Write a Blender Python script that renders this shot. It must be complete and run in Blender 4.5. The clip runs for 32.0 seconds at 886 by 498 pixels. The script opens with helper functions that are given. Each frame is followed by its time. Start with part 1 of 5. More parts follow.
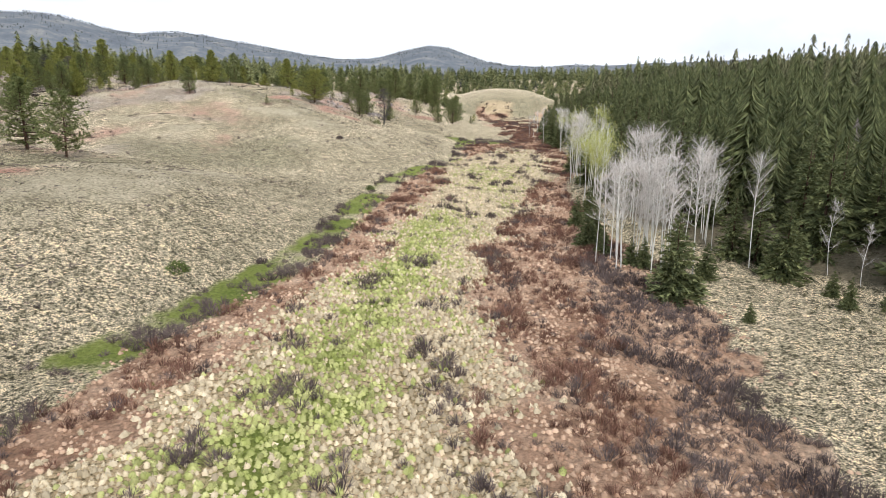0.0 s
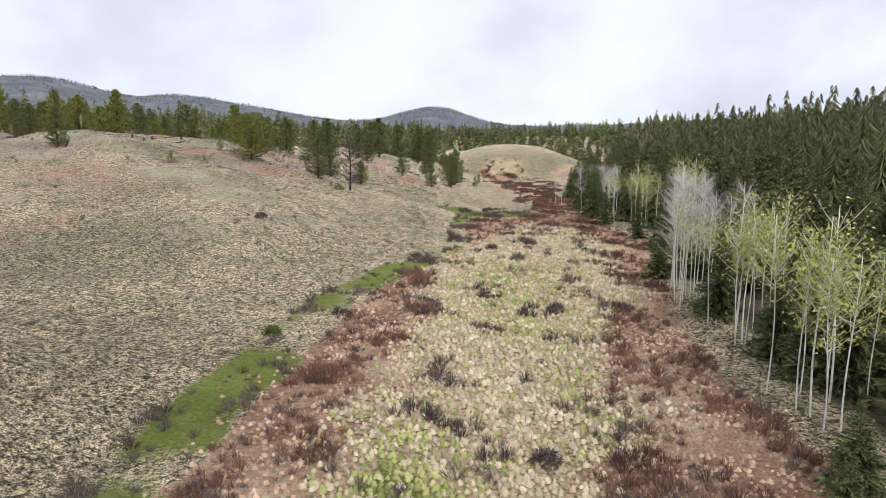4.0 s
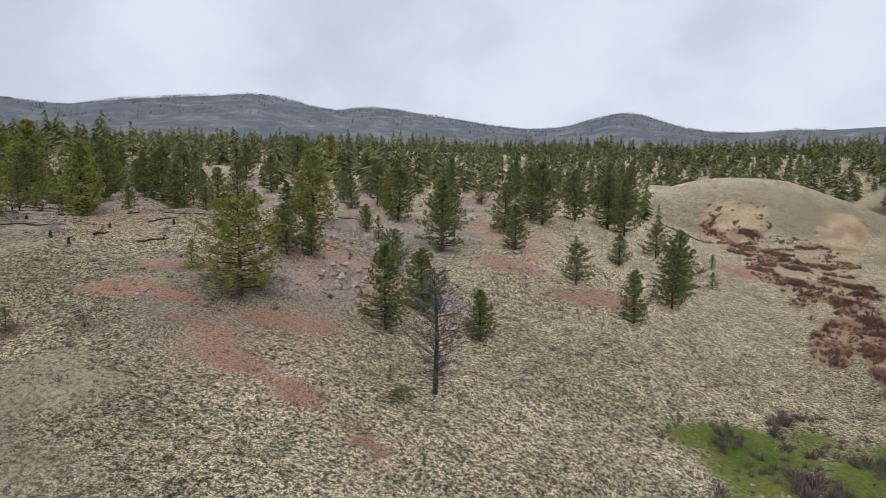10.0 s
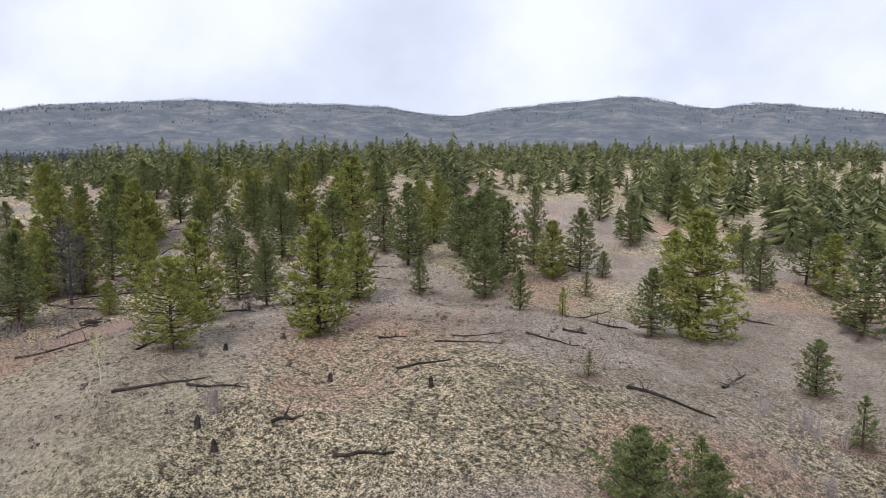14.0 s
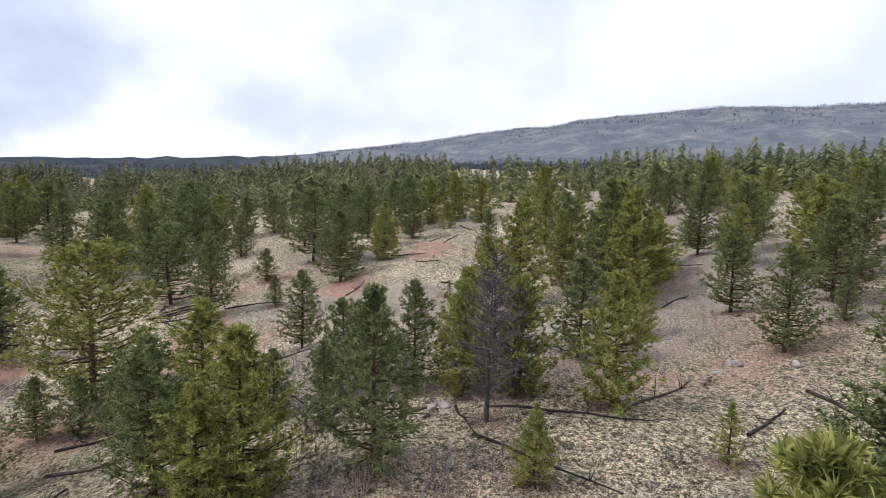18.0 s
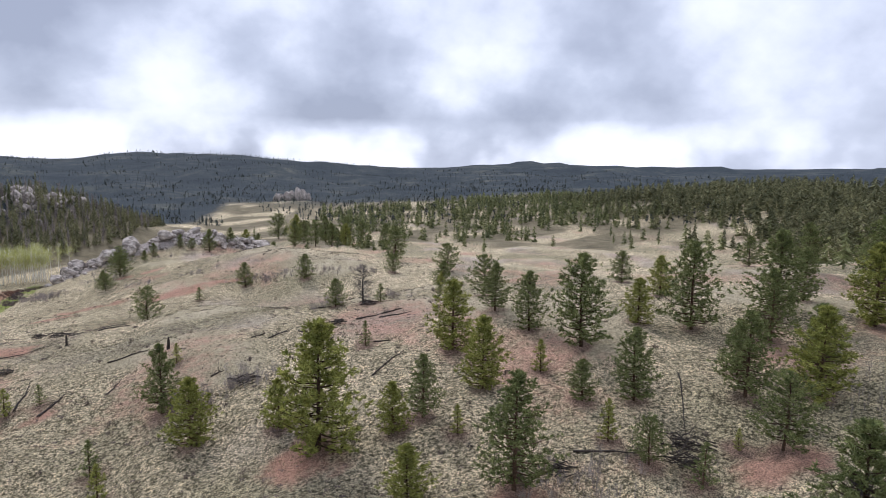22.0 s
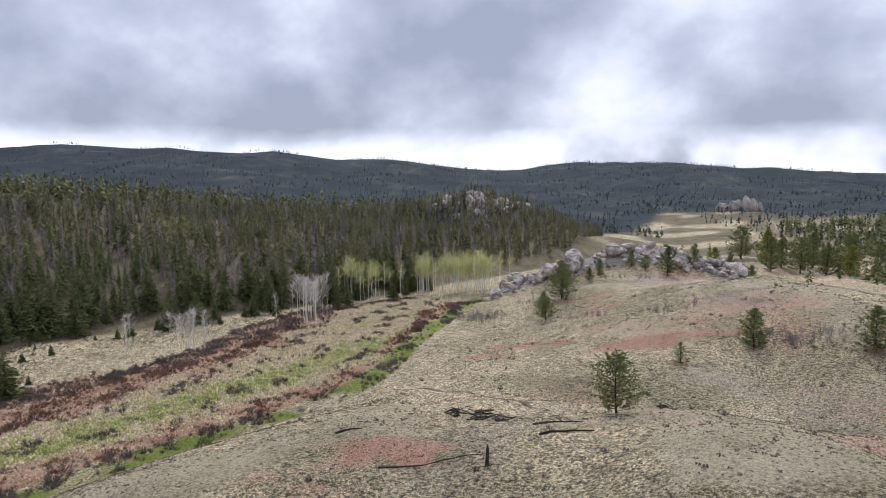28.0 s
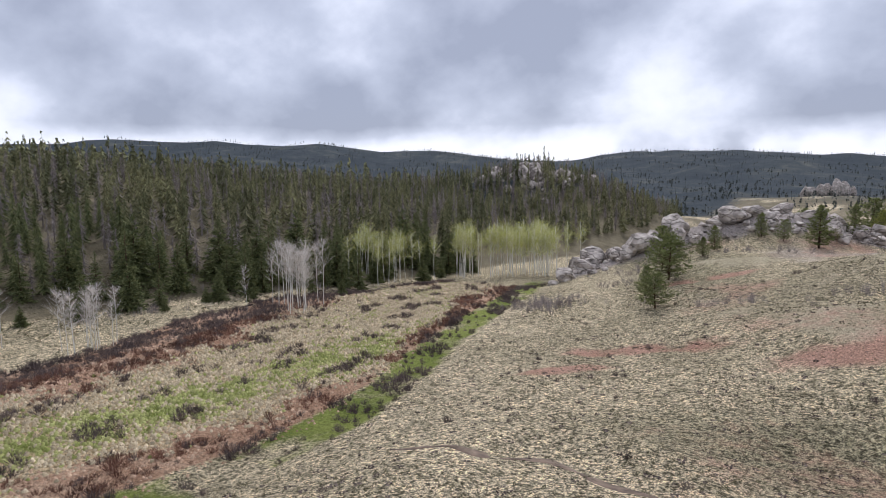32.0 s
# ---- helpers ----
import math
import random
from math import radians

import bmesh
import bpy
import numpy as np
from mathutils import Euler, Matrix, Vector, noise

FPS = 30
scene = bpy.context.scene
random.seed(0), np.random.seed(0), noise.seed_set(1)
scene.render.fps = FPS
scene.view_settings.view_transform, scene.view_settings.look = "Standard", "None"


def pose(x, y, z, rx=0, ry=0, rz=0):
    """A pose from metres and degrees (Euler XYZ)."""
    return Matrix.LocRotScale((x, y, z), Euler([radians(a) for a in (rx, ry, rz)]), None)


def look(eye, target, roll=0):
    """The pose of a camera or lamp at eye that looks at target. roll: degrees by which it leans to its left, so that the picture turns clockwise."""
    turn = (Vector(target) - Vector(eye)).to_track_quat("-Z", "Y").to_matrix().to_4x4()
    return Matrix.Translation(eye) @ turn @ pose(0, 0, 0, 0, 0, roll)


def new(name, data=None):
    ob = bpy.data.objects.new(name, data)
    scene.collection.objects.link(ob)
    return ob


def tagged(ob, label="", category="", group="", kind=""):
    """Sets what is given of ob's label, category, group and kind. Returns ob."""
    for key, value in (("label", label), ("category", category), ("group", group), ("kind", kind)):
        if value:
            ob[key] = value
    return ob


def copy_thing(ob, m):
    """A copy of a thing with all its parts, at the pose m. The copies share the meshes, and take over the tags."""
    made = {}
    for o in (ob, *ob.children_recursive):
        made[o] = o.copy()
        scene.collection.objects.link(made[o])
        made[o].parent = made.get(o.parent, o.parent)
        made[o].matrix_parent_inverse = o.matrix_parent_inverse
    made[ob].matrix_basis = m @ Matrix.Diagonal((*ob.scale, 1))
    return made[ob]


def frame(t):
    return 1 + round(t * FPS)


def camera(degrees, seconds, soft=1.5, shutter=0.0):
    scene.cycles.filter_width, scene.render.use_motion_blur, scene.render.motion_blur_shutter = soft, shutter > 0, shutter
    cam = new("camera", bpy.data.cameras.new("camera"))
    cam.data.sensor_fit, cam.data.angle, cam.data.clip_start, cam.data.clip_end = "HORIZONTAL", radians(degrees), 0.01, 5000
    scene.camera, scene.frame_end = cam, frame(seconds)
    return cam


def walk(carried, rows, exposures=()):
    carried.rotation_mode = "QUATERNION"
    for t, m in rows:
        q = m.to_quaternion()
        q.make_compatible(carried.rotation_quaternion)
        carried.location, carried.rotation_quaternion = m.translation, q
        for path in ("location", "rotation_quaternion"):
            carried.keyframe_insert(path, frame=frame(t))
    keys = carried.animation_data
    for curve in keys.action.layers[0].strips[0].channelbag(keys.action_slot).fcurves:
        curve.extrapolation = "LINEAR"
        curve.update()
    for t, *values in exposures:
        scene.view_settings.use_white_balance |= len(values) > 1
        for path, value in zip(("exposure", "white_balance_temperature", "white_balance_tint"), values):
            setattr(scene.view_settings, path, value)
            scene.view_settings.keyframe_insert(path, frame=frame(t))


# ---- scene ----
cam = camera(71.08, 32.0, 0.8)
PATH = [
    (0.0, pose(0.00, 0.00, 15.50, 76.84, -0.36, 0.09)),
    (0.5, pose(0.22, 7.18, 15.50, 76.83, -0.34, 0.09)),
    (1.0, pose(0.45, 14.37, 15.49, 76.81, -0.25, 0.11)),
    (1.5, pose(0.76, 21.51, 15.32, 76.90, -0.24, 0.19)),
    (2.0, pose(1.02, 28.59, 15.20, 77.12, -0.17, 0.22)),
    (2.5, pose(1.27, 35.64, 15.14, 77.48, -0.10, 0.27)),
    (3.0, pose(1.41, 42.68, 15.12, 79.06, -0.02, 0.26)),
    (3.5, pose(1.54, 49.65, 15.11, 81.05, -0.02, 0.26)),
    (4.0, pose(1.63, 56.52, 14.96, 82.15, -0.01, 0.25)),
    (4.5, pose(1.69, 63.30, 14.82, 82.62, -0.02, 0.25)),
    (5.0, pose(1.75, 70.01, 14.82, 82.68, -0.05, 0.25)),
    (5.5, pose(1.83, 76.65, 15.11, 82.60, -0.08, 0.27)),
    (6.0, pose(1.94, 83.23, 15.83, 82.60, -0.13, 0.30)),
    (6.5, pose(2.02, 89.77, 16.94, 82.61, -0.16, 0.69)),
    (7.0, pose(1.93, 96.23, 18.48, 82.60, -0.21, 1.50)),
    (7.5, pose(1.76, 102.55, 20.16, 82.59, -0.30, 3.39)),
    (8.0, pose(1.31, 108.69, 21.70, 82.63, -0.27, 5.54)),
    (8.5, pose(0.76, 114.62, 23.17, 82.70, -0.23, 7.90)),
    (9.0, pose(-0.05, 120.35, 24.54, 82.74, -0.25, 10.75)),
    (9.5, pose(-1.17, 125.88, 25.82, 82.76, -0.26, 13.91)),
    (10.0, pose(-2.52, 131.23, 27.06, 82.75, -0.22, 17.02)),
    (10.5, pose(-4.18, 136.43, 28.27, 82.71, -0.18, 20.34)),
    (11.0, pose(-6.09, 141.50, 29.38, 82.73, -0.19, 24.12)),
    (11.5, pose(-8.39, 146.48, 30.40, 82.80, -0.19, 27.98)),
    (12.0, pose(-11.08, 151.38, 31.27, 82.79, -0.22, 31.75)),
    (12.5, pose(-14.22, 156.25, 32.09, 82.78, -0.18, 35.80)),
    (13.0, pose(-17.79, 161.03, 32.86, 82.80, -0.19, 40.37)),
    (13.5, pose(-21.85, 165.51, 33.58, 82.82, -0.19, 45.06)),
    (14.0, pose(-26.24, 169.60, 34.23, 82.81, -0.21, 49.66)),
    (14.5, pose(-30.98, 173.23, 34.86, 82.90, -0.25, 54.01)),
    (15.0, pose(-36.27, 175.79, 34.53, 82.86, -0.35, 58.78)),
    (15.5, pose(-41.83, 177.53, 33.70, 82.82, -0.55, 63.85)),
    (16.0, pose(-47.48, 178.77, 32.83, 82.84, -0.86, 69.08)),
    (16.5, pose(-53.14, 179.92, 32.37, 82.91, -1.18, 74.30)),
    (17.0, pose(-58.73, 181.36, 32.77, 82.98, -1.29, 79.35)),
    (17.5, pose(-64.43, 182.14, 33.24, 83.03, -1.28, 86.33)),
    (18.0, pose(-70.10, 182.12, 33.76, 83.04, -1.30, 94.54)),
    (18.5, pose(-75.59, 181.27, 34.27, 82.98, -1.34, 102.93)),
    (19.0, pose(-80.80, 179.68, 34.65, 82.95, -1.30, 111.46)),
    (19.5, pose(-85.68, 177.52, 35.02, 82.87, -1.17, 119.92)),
    (20.0, pose(-90.05, 174.61, 35.39, 82.80, -1.09, 128.88)),
    (20.5, pose(-93.84, 171.18, 35.84, 82.69, -1.05, 138.85)),
    (21.0, pose(-96.90, 167.19, 36.28, 82.59, -0.94, 149.10)),
    (21.5, pose(-99.16, 162.83, 36.64, 82.48, -0.94, 159.28)),
    (22.0, pose(-100.63, 158.29, 36.93, 82.48, -0.79, 169.23)),
    (22.5, pose(-101.17, 153.66, 37.21, 82.52, -0.64, 179.41)),
    (23.0, pose(-100.90, 149.11, 37.44, 82.62, -0.49, 189.96)),
    (23.5, pose(-99.87, 144.74, 37.60, 82.72, -0.41, 199.81)),
    (24.0, pose(-98.31, 140.52, 37.66, 82.73, -0.36, 205.59)),
    (24.5, pose(-96.48, 136.27, 37.73, 82.76, -0.30, 206.97)),
    (25.0, pose(-94.54, 131.88, 37.80, 82.79, -0.28, 207.04)),
    (25.5, pose(-92.46, 127.32, 37.76, 82.80, -0.13, 207.04)),
    (26.0, pose(-90.28, 122.56, 37.34, 82.80, -0.01, 207.04)),
    (26.5, pose(-88.01, 117.67, 36.60, 82.84, 0.08, 207.03)),
    (27.0, pose(-85.65, 112.68, 35.58, 82.96, 0.16, 207.01)),
    (27.5, pose(-83.22, 107.65, 34.32, 83.12, 0.19, 206.97)),
    (28.0, pose(-80.69, 102.64, 32.88, 83.19, 0.16, 206.91)),
    (28.5, pose(-78.21, 97.52, 31.31, 83.22, 0.14, 206.89)),
    (29.0, pose(-75.84, 92.20, 29.75, 83.21, 0.16, 206.97)),
    (29.5, pose(-73.26, 86.85, 28.23, 83.17, 0.20, 208.10)),
    (30.0, pose(-70.58, 81.48, 26.72, 83.15, 0.29, 209.85)),
    (30.5, pose(-67.76, 76.19, 25.14, 83.09, 0.40, 210.64)),
    (31.0, pose(-64.82, 70.85, 23.48, 83.03, 0.48, 211.06)),
    (31.5, pose(-61.97, 65.42, 21.75, 82.98, 0.56, 211.33)),
    (32.0, pose(-59.06, 60.01, 20.08, 82.99, 0.66, 211.36)),
]
walk(cam, PATH, exposures=[(0.0, 0.48, 6180, 10), (3.0, 0.38, 6180, 10), (5.5, -0.24, 6150, 12), (9.0, -0.27, 6100, 11), (11.0, -0.14, 6050, 12), (13.0, 0.04, 6000, 14), (17.0, 0.30, 5880, 14), (19.0, 0.26, 5900, 14), (23.0, 0.08, 5900, 14), (28.0, 0.04, 5980, 14), (32.0, 0.05, 6000, 14)])

# ---------------------------------------------------------------- light
SUN_AZ, SUN_EL = 200.0, 48.0          # degrees left of +y, and above the horizon
world = bpy.data.worlds.new("overcast_sky")
scene.world = world
world.use_nodes = True
wn, wl = world.node_tree.nodes, world.node_tree.links
wn.clear()


def wnode(kind, **sets):
    n = wn.new(kind)
    for k, v in sets.items():
        n.inputs[k].default_value = v
    return n


sky = wn.new("ShaderNodeTexSky")
sky.sky_type, sky.sun_disc = "NISHITA", False
sky.sun_elevation, sky.sun_rotation = radians(SUN_EL), radians(-SUN_AZ)
tc = wn.new("ShaderNodeTexCoord")
sep = wn.new("ShaderNodeSeparateXYZ")
wl.new(tc.outputs["Generated"], sep.inputs[0])
lift = wn.new("ShaderNodeMath")
lift.operation = "ADD"
lift.inputs[1].default_value = 0.72
wl.new(sep.outputs["Z"], lift.inputs[0])
top = wn.new("ShaderNodeMath")
top.operation = "MAXIMUM"
top.inputs[1].default_value = 0.05
wl.new(lift.outputs[0], top.inputs[0])
flat = []
for axis in "XY":
    dv = wn.new("ShaderNodeMath")
    dv.operation = "DIVIDE"
    wl.new(sep.outputs[axis], dv.inputs[0])
    wl.new(top.outputs[0], dv.inputs[1])
    flat.append(dv)
cv = wn.new("ShaderNodeCombineXYZ")
wl.new(flat[0].outputs[0], cv.inputs[0])
wl.new(flat[1].outputs[0], cv.inputs[1])
big = wnode("ShaderNodeTexNoise", Scale=2.7, Detail=9.0, Roughness=0.5, Distortion=0.0)
wl.new(cv.outputs[0], big.inputs["Vector"])
ramp = wn.new("ShaderNodeValToRGB")
el = ramp.color_ramp.elements
el[0].position, el[0].color = 0.36, (1.05, 1.05, 1.07, 1)
el[1].position, el[1].color = 0.68, (0.38, 0.41, 0.49, 1)
for pos, col in ((0.44, (0.92, 0.935, 0.98, 1)), (0.50, (0.76, 0.79, 0.87, 1)), (0.56, (0.58, 0.615, 0.70, 1))):
    e = el.new(pos)
    e.color = col
side = wn.new("ShaderNodeMath")
side.operation = "MULTIPLY_ADD"
side.inputs[1].default_value = -0.055
wl.new(sep.outputs["Y"], side.inputs[0])
wl.new(big.outputs["Fac"], side.inputs[2])
glow = wn.new("ShaderNodeMapRange")
for key, v in (("From Min", 0.035), ("From Max", 0.075), ("To Min", -0.24), ("To Max", 0.02)):
    glow.inputs[key].default_value = v
wl.new(sep.outputs["Z"], glow.inputs["Value"])
thin = wn.new("ShaderNodeMath")
thin.operation = "ADD"
wl.new(side.outputs[0], thin.inputs[0])
gaps = wnode("ShaderNodeTexNoise", Scale=3.2, Detail=4.0, Roughness=0.6)
wl.new(tc.outputs["Generated"], gaps.inputs["Vector"])
gap = wn.new("ShaderNodeMapRange")
for key, v in (("From Min", 0.42), ("From Max", 0.58), ("To Min", 0.1), ("To Max", 1.0)):
    gap.inputs[key].default_value = v
wl.new(gaps.outputs["Fac"], gap.inputs["Value"])
patchy = wn.new("ShaderNodeMath")
patchy.operation = "MULTIPLY"
wl.new(glow.outputs[0], patchy.inputs[0])
wl.new(gap.outputs[0], patchy.inputs[1])
wl.new(patchy.outputs[0], thin.inputs[1])
wl.new(thin.outputs[0], ramp.inputs[0])
mixc = wn.new("ShaderNodeMixRGB")
mixc.inputs[0].default_value = 0.95
skyb = wn.new("ShaderNodeMixRGB")
skyb.blend_type = "MULTIPLY"
skyb.inputs[0].default_value = 1.0
skyb.inputs[2].default_value = (0.1, 0.1, 0.1, 1)
wl.new(sky.outputs[0], skyb.inputs[1])
wl.new(skyb.outputs[0], mixc.inputs[1])
wl.new(ramp.outputs[0], mixc.inputs[2])
dotn = wn.new("ShaderNodeVectorMath")
dotn.operation = "DOT_PRODUCT"
dotn.inputs[1].default_value = (-0.62, 0.78, 0.0)
wl.new(tc.outputs["Generated"], dotn.inputs[0])
calm = wn.new("ShaderNodeMapRange")
for key, v in (("From Min", -0.45), ("From Max", 0.55), ("To Min", 0.0), ("To Max", 0.62)):
    calm.inputs[key].default_value = v
wl.new(dotn.outputs["Value"], calm.inputs["Value"])
veil = wn.new("ShaderNodeMixRGB")
veil.inputs[2].default_value = (0.83, 0.855, 0.93, 1)
wl.new(calm.outputs[0], veil.inputs[0])
wl.new(mixc.outputs[0], veil.inputs[1])
bg = wn.new("ShaderNodeBackground")
bg.inputs[1].default_value = 1.0
wl.new(veil.outputs[0], bg.inputs[0])
wout = wn.new("ShaderNodeOutputWorld")
wl.new(bg.outputs[0], wout.inputs[0])

sun_data = bpy.data.lights.new("sun", "SUN")
sun_data.energy, sun_data.angle, sun_data.color = 2.1, radians(11), (1.0, 0.95, 0.87)
sun = new("sun", sun_data)
sun.matrix_world = look((-math.sin(radians(SUN_AZ)) * 60, math.cos(radians(SUN_AZ)) * 60, 60 * math.tan(radians(SUN_EL))), (0, 0, 0))


# ---------------------------------------------------------------- materials
def ramp_node(nodes, stops):
    r = nodes.new("ShaderNodeValToRGB")
    e = r.color_ramp.elements
    e[0].position, e[0].color = stops[0][0], (*stops[0][1], 1)
    e[1].position, e[1].color = stops[-1][0], (*stops[-1][1], 1)
    for p, c in stops[1:-1]:
        e.new(p).color = (*c, 1)
    return r


def plain(name, dark, light, scale=4.0, rough=0.85, bump=0.3, spread=0.35, island=False, translucent=0.0, spec=0.2):
    """A rough natural surface: two noises blend its two colours, and each object or piece takes its own shade."""
    m = bpy.data.materials.new(name)
    m.use_nodes = True
    n, l = m.node_tree.nodes, m.node_tree.links
    b = n["Principled BSDF"]
    b.inputs["Roughness"].default_value = rough
    b.inputs["Specular IOR Level"].default_value = spec
    t = n.new("ShaderNodeTexCoord")
    n1 = n.new("ShaderNodeTexNoise")
    n1.inputs["Scale"].default_value, n1.inputs["Detail"].default_value = scale, 6
    l.new(t.outputs["Object"], n1.inputs["Vector"])
    r = ramp_node(n, [(0.32, dark), (0.68, light)])
    l.new(n1.outputs["Fac"], r.inputs[0])
    hsv = n.new("ShaderNodeHueSaturation")
    l.new(r.outputs[0], hsv.inputs["Color"])
    info = n.new("ShaderNodeNewGeometry" if island else "ShaderNodeObjectInfo")
    mp = n.new("ShaderNodeMapRange")
    mp.inputs["To Min"].default_value, mp.inputs["To Max"].default_value = 1 - spread, 1 + spread
    l.new(info.outputs["Random Per Island" if island else "Random"], mp.inputs["Value"])
    l.new(mp.outputs[0], hsv.inputs["Value"])
    l.new(hsv.outputs[0], b.inputs["Base Color"])
    if translucent:
        # thin needles and leaves let some light through
        tr, mx = n.new("ShaderNodeBsdfTranslucent"), n.new("ShaderNodeMixShader")
        l.new(hsv.outputs[0], tr.inputs["Color"])
        mx.inputs[0].default_value = translucent
        l.new(b.outputs[0], mx.inputs[1])
        l.new(tr.outputs[0], mx.inputs[2])
        l.new(mx.outputs[0], n["Material Output"].inputs["Surface"])
    if bump:
        bp = n.new("ShaderNodeBump")
        bp.inputs["Strength"].default_value = bump
        n2 = n.new("ShaderNodeTexNoise")
        n2.inputs["Scale"].default_value, n2.inputs["Detail"].default_value = scale * 5, 4
        l.new(t.outputs["Object"], n2.inputs["Vector"])
        l.new(n2.outputs["Fac"], bp.inputs["Height"])
        l.new(bp.outputs[0], b.inputs["Normal"])
    return m


PINE_NEEDLE = plain("pine_needles", (0.098, 0.125, 0.046), (0.285, 0.310, 0.120), 1.6, bump=0, spread=0.45, island=True, translucent=0.3)
PINE_YOUNG = plain("young_pine_needles", (0.155, 0.175, 0.042), (0.43, 0.43, 0.12), 1.8, bump=0, spread=0.45, island=True, translucent=0.3)
SPRUCE_NEEDLE = plain("spruce_needles", (0.072, 0.092, 0.042), (0.22, 0.232, 0.10), 1.4, bump=0, spread=0.55, island=True, translucent=0.2)
WOODS = plain("forest_needles", (0.085, 0.092, 0.048), (0.255, 0.245, 0.125), 0.09, bump=0, spread=0.6, island=True, translucent=0.15)
WOODS_PINE = plain("pine_wood_needles", (0.085, 0.102, 0.046), (0.260, 0.268, 0.115), 0.12, bump=0, spread=0.55, island=True, translucent=0.15)
# needles of far trees, greyed in colour to suggest distance haze
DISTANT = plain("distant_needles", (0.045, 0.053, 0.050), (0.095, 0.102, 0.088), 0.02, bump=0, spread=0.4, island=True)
GREY_CROWN = plain("grey_dead_crowns", (0.16, 0.135, 0.125), (0.30, 0.26, 0.24), 0.05, bump=0, spread=0.3, island=True)
ASPEN_LEAF = plain("young_aspen_leaves", (0.38, 0.41, 0.10), (0.60, 0.58, 0.22), 1.5, bump=0, spread=0.3, island=True, translucent=0.15)
PINE_BARK = plain("pine_bark", (0.045, 0.030, 0.022), (0.14, 0.085, 0.055), 6, bump=0.6)
ASPEN_BARK = plain("white_aspen_bark", (0.52, 0.50, 0.45), (0.82, 0.80, 0.75), 3, rough=0.7, bump=0.2, spread=0.12)
SNAG_WOOD = plain("dark_dead_limbs", (0.045, 0.038, 0.036), (0.13, 0.115, 0.11), 4, bump=0.3)
TWIG = plain("pale_twigs", (0.50, 0.455, 0.415), (0.72, 0.66, 0.61), 2, bump=0, spread=0.2)
DEAD_WOOD = plain("charred_dead_wood", (0.018, 0.015, 0.014), (0.085, 0.068, 0.058), 3, bump=0.6)
STONE = plain("granite_boulders", (0.24, 0.205, 0.185), (0.52, 0.46, 0.42), 0.9, bump=0.5, spread=0.15)


def granite_material():
    """Weathered granite: grey-pink faces, dark weathering joints that run mostly level."""
    m = bpy.data.materials.new("jointed_granite")
    m.use_nodes = True
    n, l = m.node_tree.nodes, m.node_tree.links
    b = n["Principled BSDF"]
    b.inputs["Roughness"].default_value = 0.9
    t, g = n.new("ShaderNodeTexCoord"), n.new("ShaderNodeNewGeometry")
    mp = n.new("ShaderNodeMapping")
    mp.inputs["Scale"].default_value = (0.22, 0.22, 0.75)
    l.new(g.outputs["Position"], mp.inputs["Vector"])
    warp = n.new("ShaderNodeTexNoise")
    warp.inputs["Scale"].default_value, warp.inputs["Detail"].default_value = 0.7, 6
    l.new(g.outputs["Position"], warp.inputs["Vector"])
    add = n.new("ShaderNodeMixRGB")
    add.blend_type = "ADD"
    add.inputs[0].default_value = 1.0
    l.new(mp.outputs[0], add.inputs[1])
    l.new(warp.outputs["Color"], add.inputs[2])
    vo = n.new("ShaderNodeTexVoronoi")
    vo.feature = "DISTANCE_TO_EDGE"
    vo.inputs["Scale"].default_value = 1.0
    l.new(add.outputs[0], vo.inputs["Vector"])
    joint = ramp_node(n, [(0.0, (0.42, 0.40, 0.39)), (0.03, (0.82, 0.81, 0.80)), (0.09, (1.0, 1.0, 1.0))])
    l.new(vo.outputs["Distance"], joint.inputs[0])
    base = ramp_node(n, [(0.32, (0.21, 0.185, 0.165)), (0.5, (0.41, 0.36, 0.32)), (0.68, (0.60, 0.54, 0.48))])
    l.new(warp.outputs["Fac"], base.inputs[0])
    mu = n.new("ShaderNodeMixRGB")
    mu.blend_type = "MULTIPLY"
    mu.inputs[0].default_value = 1.0
    l.new(base.outputs[0], mu.inputs[1])
    l.new(joint.outputs[0], mu.inputs[2])
    l.new(mu.outputs[0], b.inputs["Base Color"])
    bp = n.new("ShaderNodeBump")
    bp.inputs["Strength"].default_value, bp.inputs["Distance"].default_value = 1.0, 0.4
    l.new(joint.outputs[0], bp.inputs["Height"])
    l.new(bp.outputs[0], b.inputs["Normal"])
    return m


CRAG = granite_material()
WILLOW = plain("willow_stems", (0.11, 0.058, 0.042), (0.30, 0.165, 0.115), 0.25, bump=0, spread=0.45, island=True)
DARK_BRUSH = plain("dark_brush_stems", (0.085, 0.064, 0.060), (0.20, 0.155, 0.14), 0.3, bump=0, spread=0.4, island=True)
TUSSOCK = plain("dry_tussock_grass", (0.38, 0.31, 0.20), (0.66, 0.56, 0.395), 0.9, bump=0, spread=0.30, island=True)
GREEN_TUSSOCK = plain("greening_tussock_grass", (0.23, 0.26, 0.068), (0.50, 0.49, 0.22), 0.9, bump=0, spread=0.30, island=True)
TUFT = plain("sparse_grass_tufts", (0.075, 0.070, 0.038), (0.24, 0.21, 0.125), 0.15, bump=0, spread=0.4, island=True)
RUST_SEDGE = plain("rusty_sedge_grass", (0.30, 0.18, 0.115), (0.62, 0.455, 0.32), 0.35, bump=0, spread=0.3, island=True)
THICKET = plain("grey_thicket_stems", (0.22, 0.185, 0.175), (0.42, 0.37, 0.345), 0.3, bump=0, spread=0.3, island=True)
GREEN_BUSH = plain("green_bush_leaves", (0.07, 0.10, 0.022), (0.15, 0.18, 0.05), 2.0, bump=0, spread=0.35, island=True)


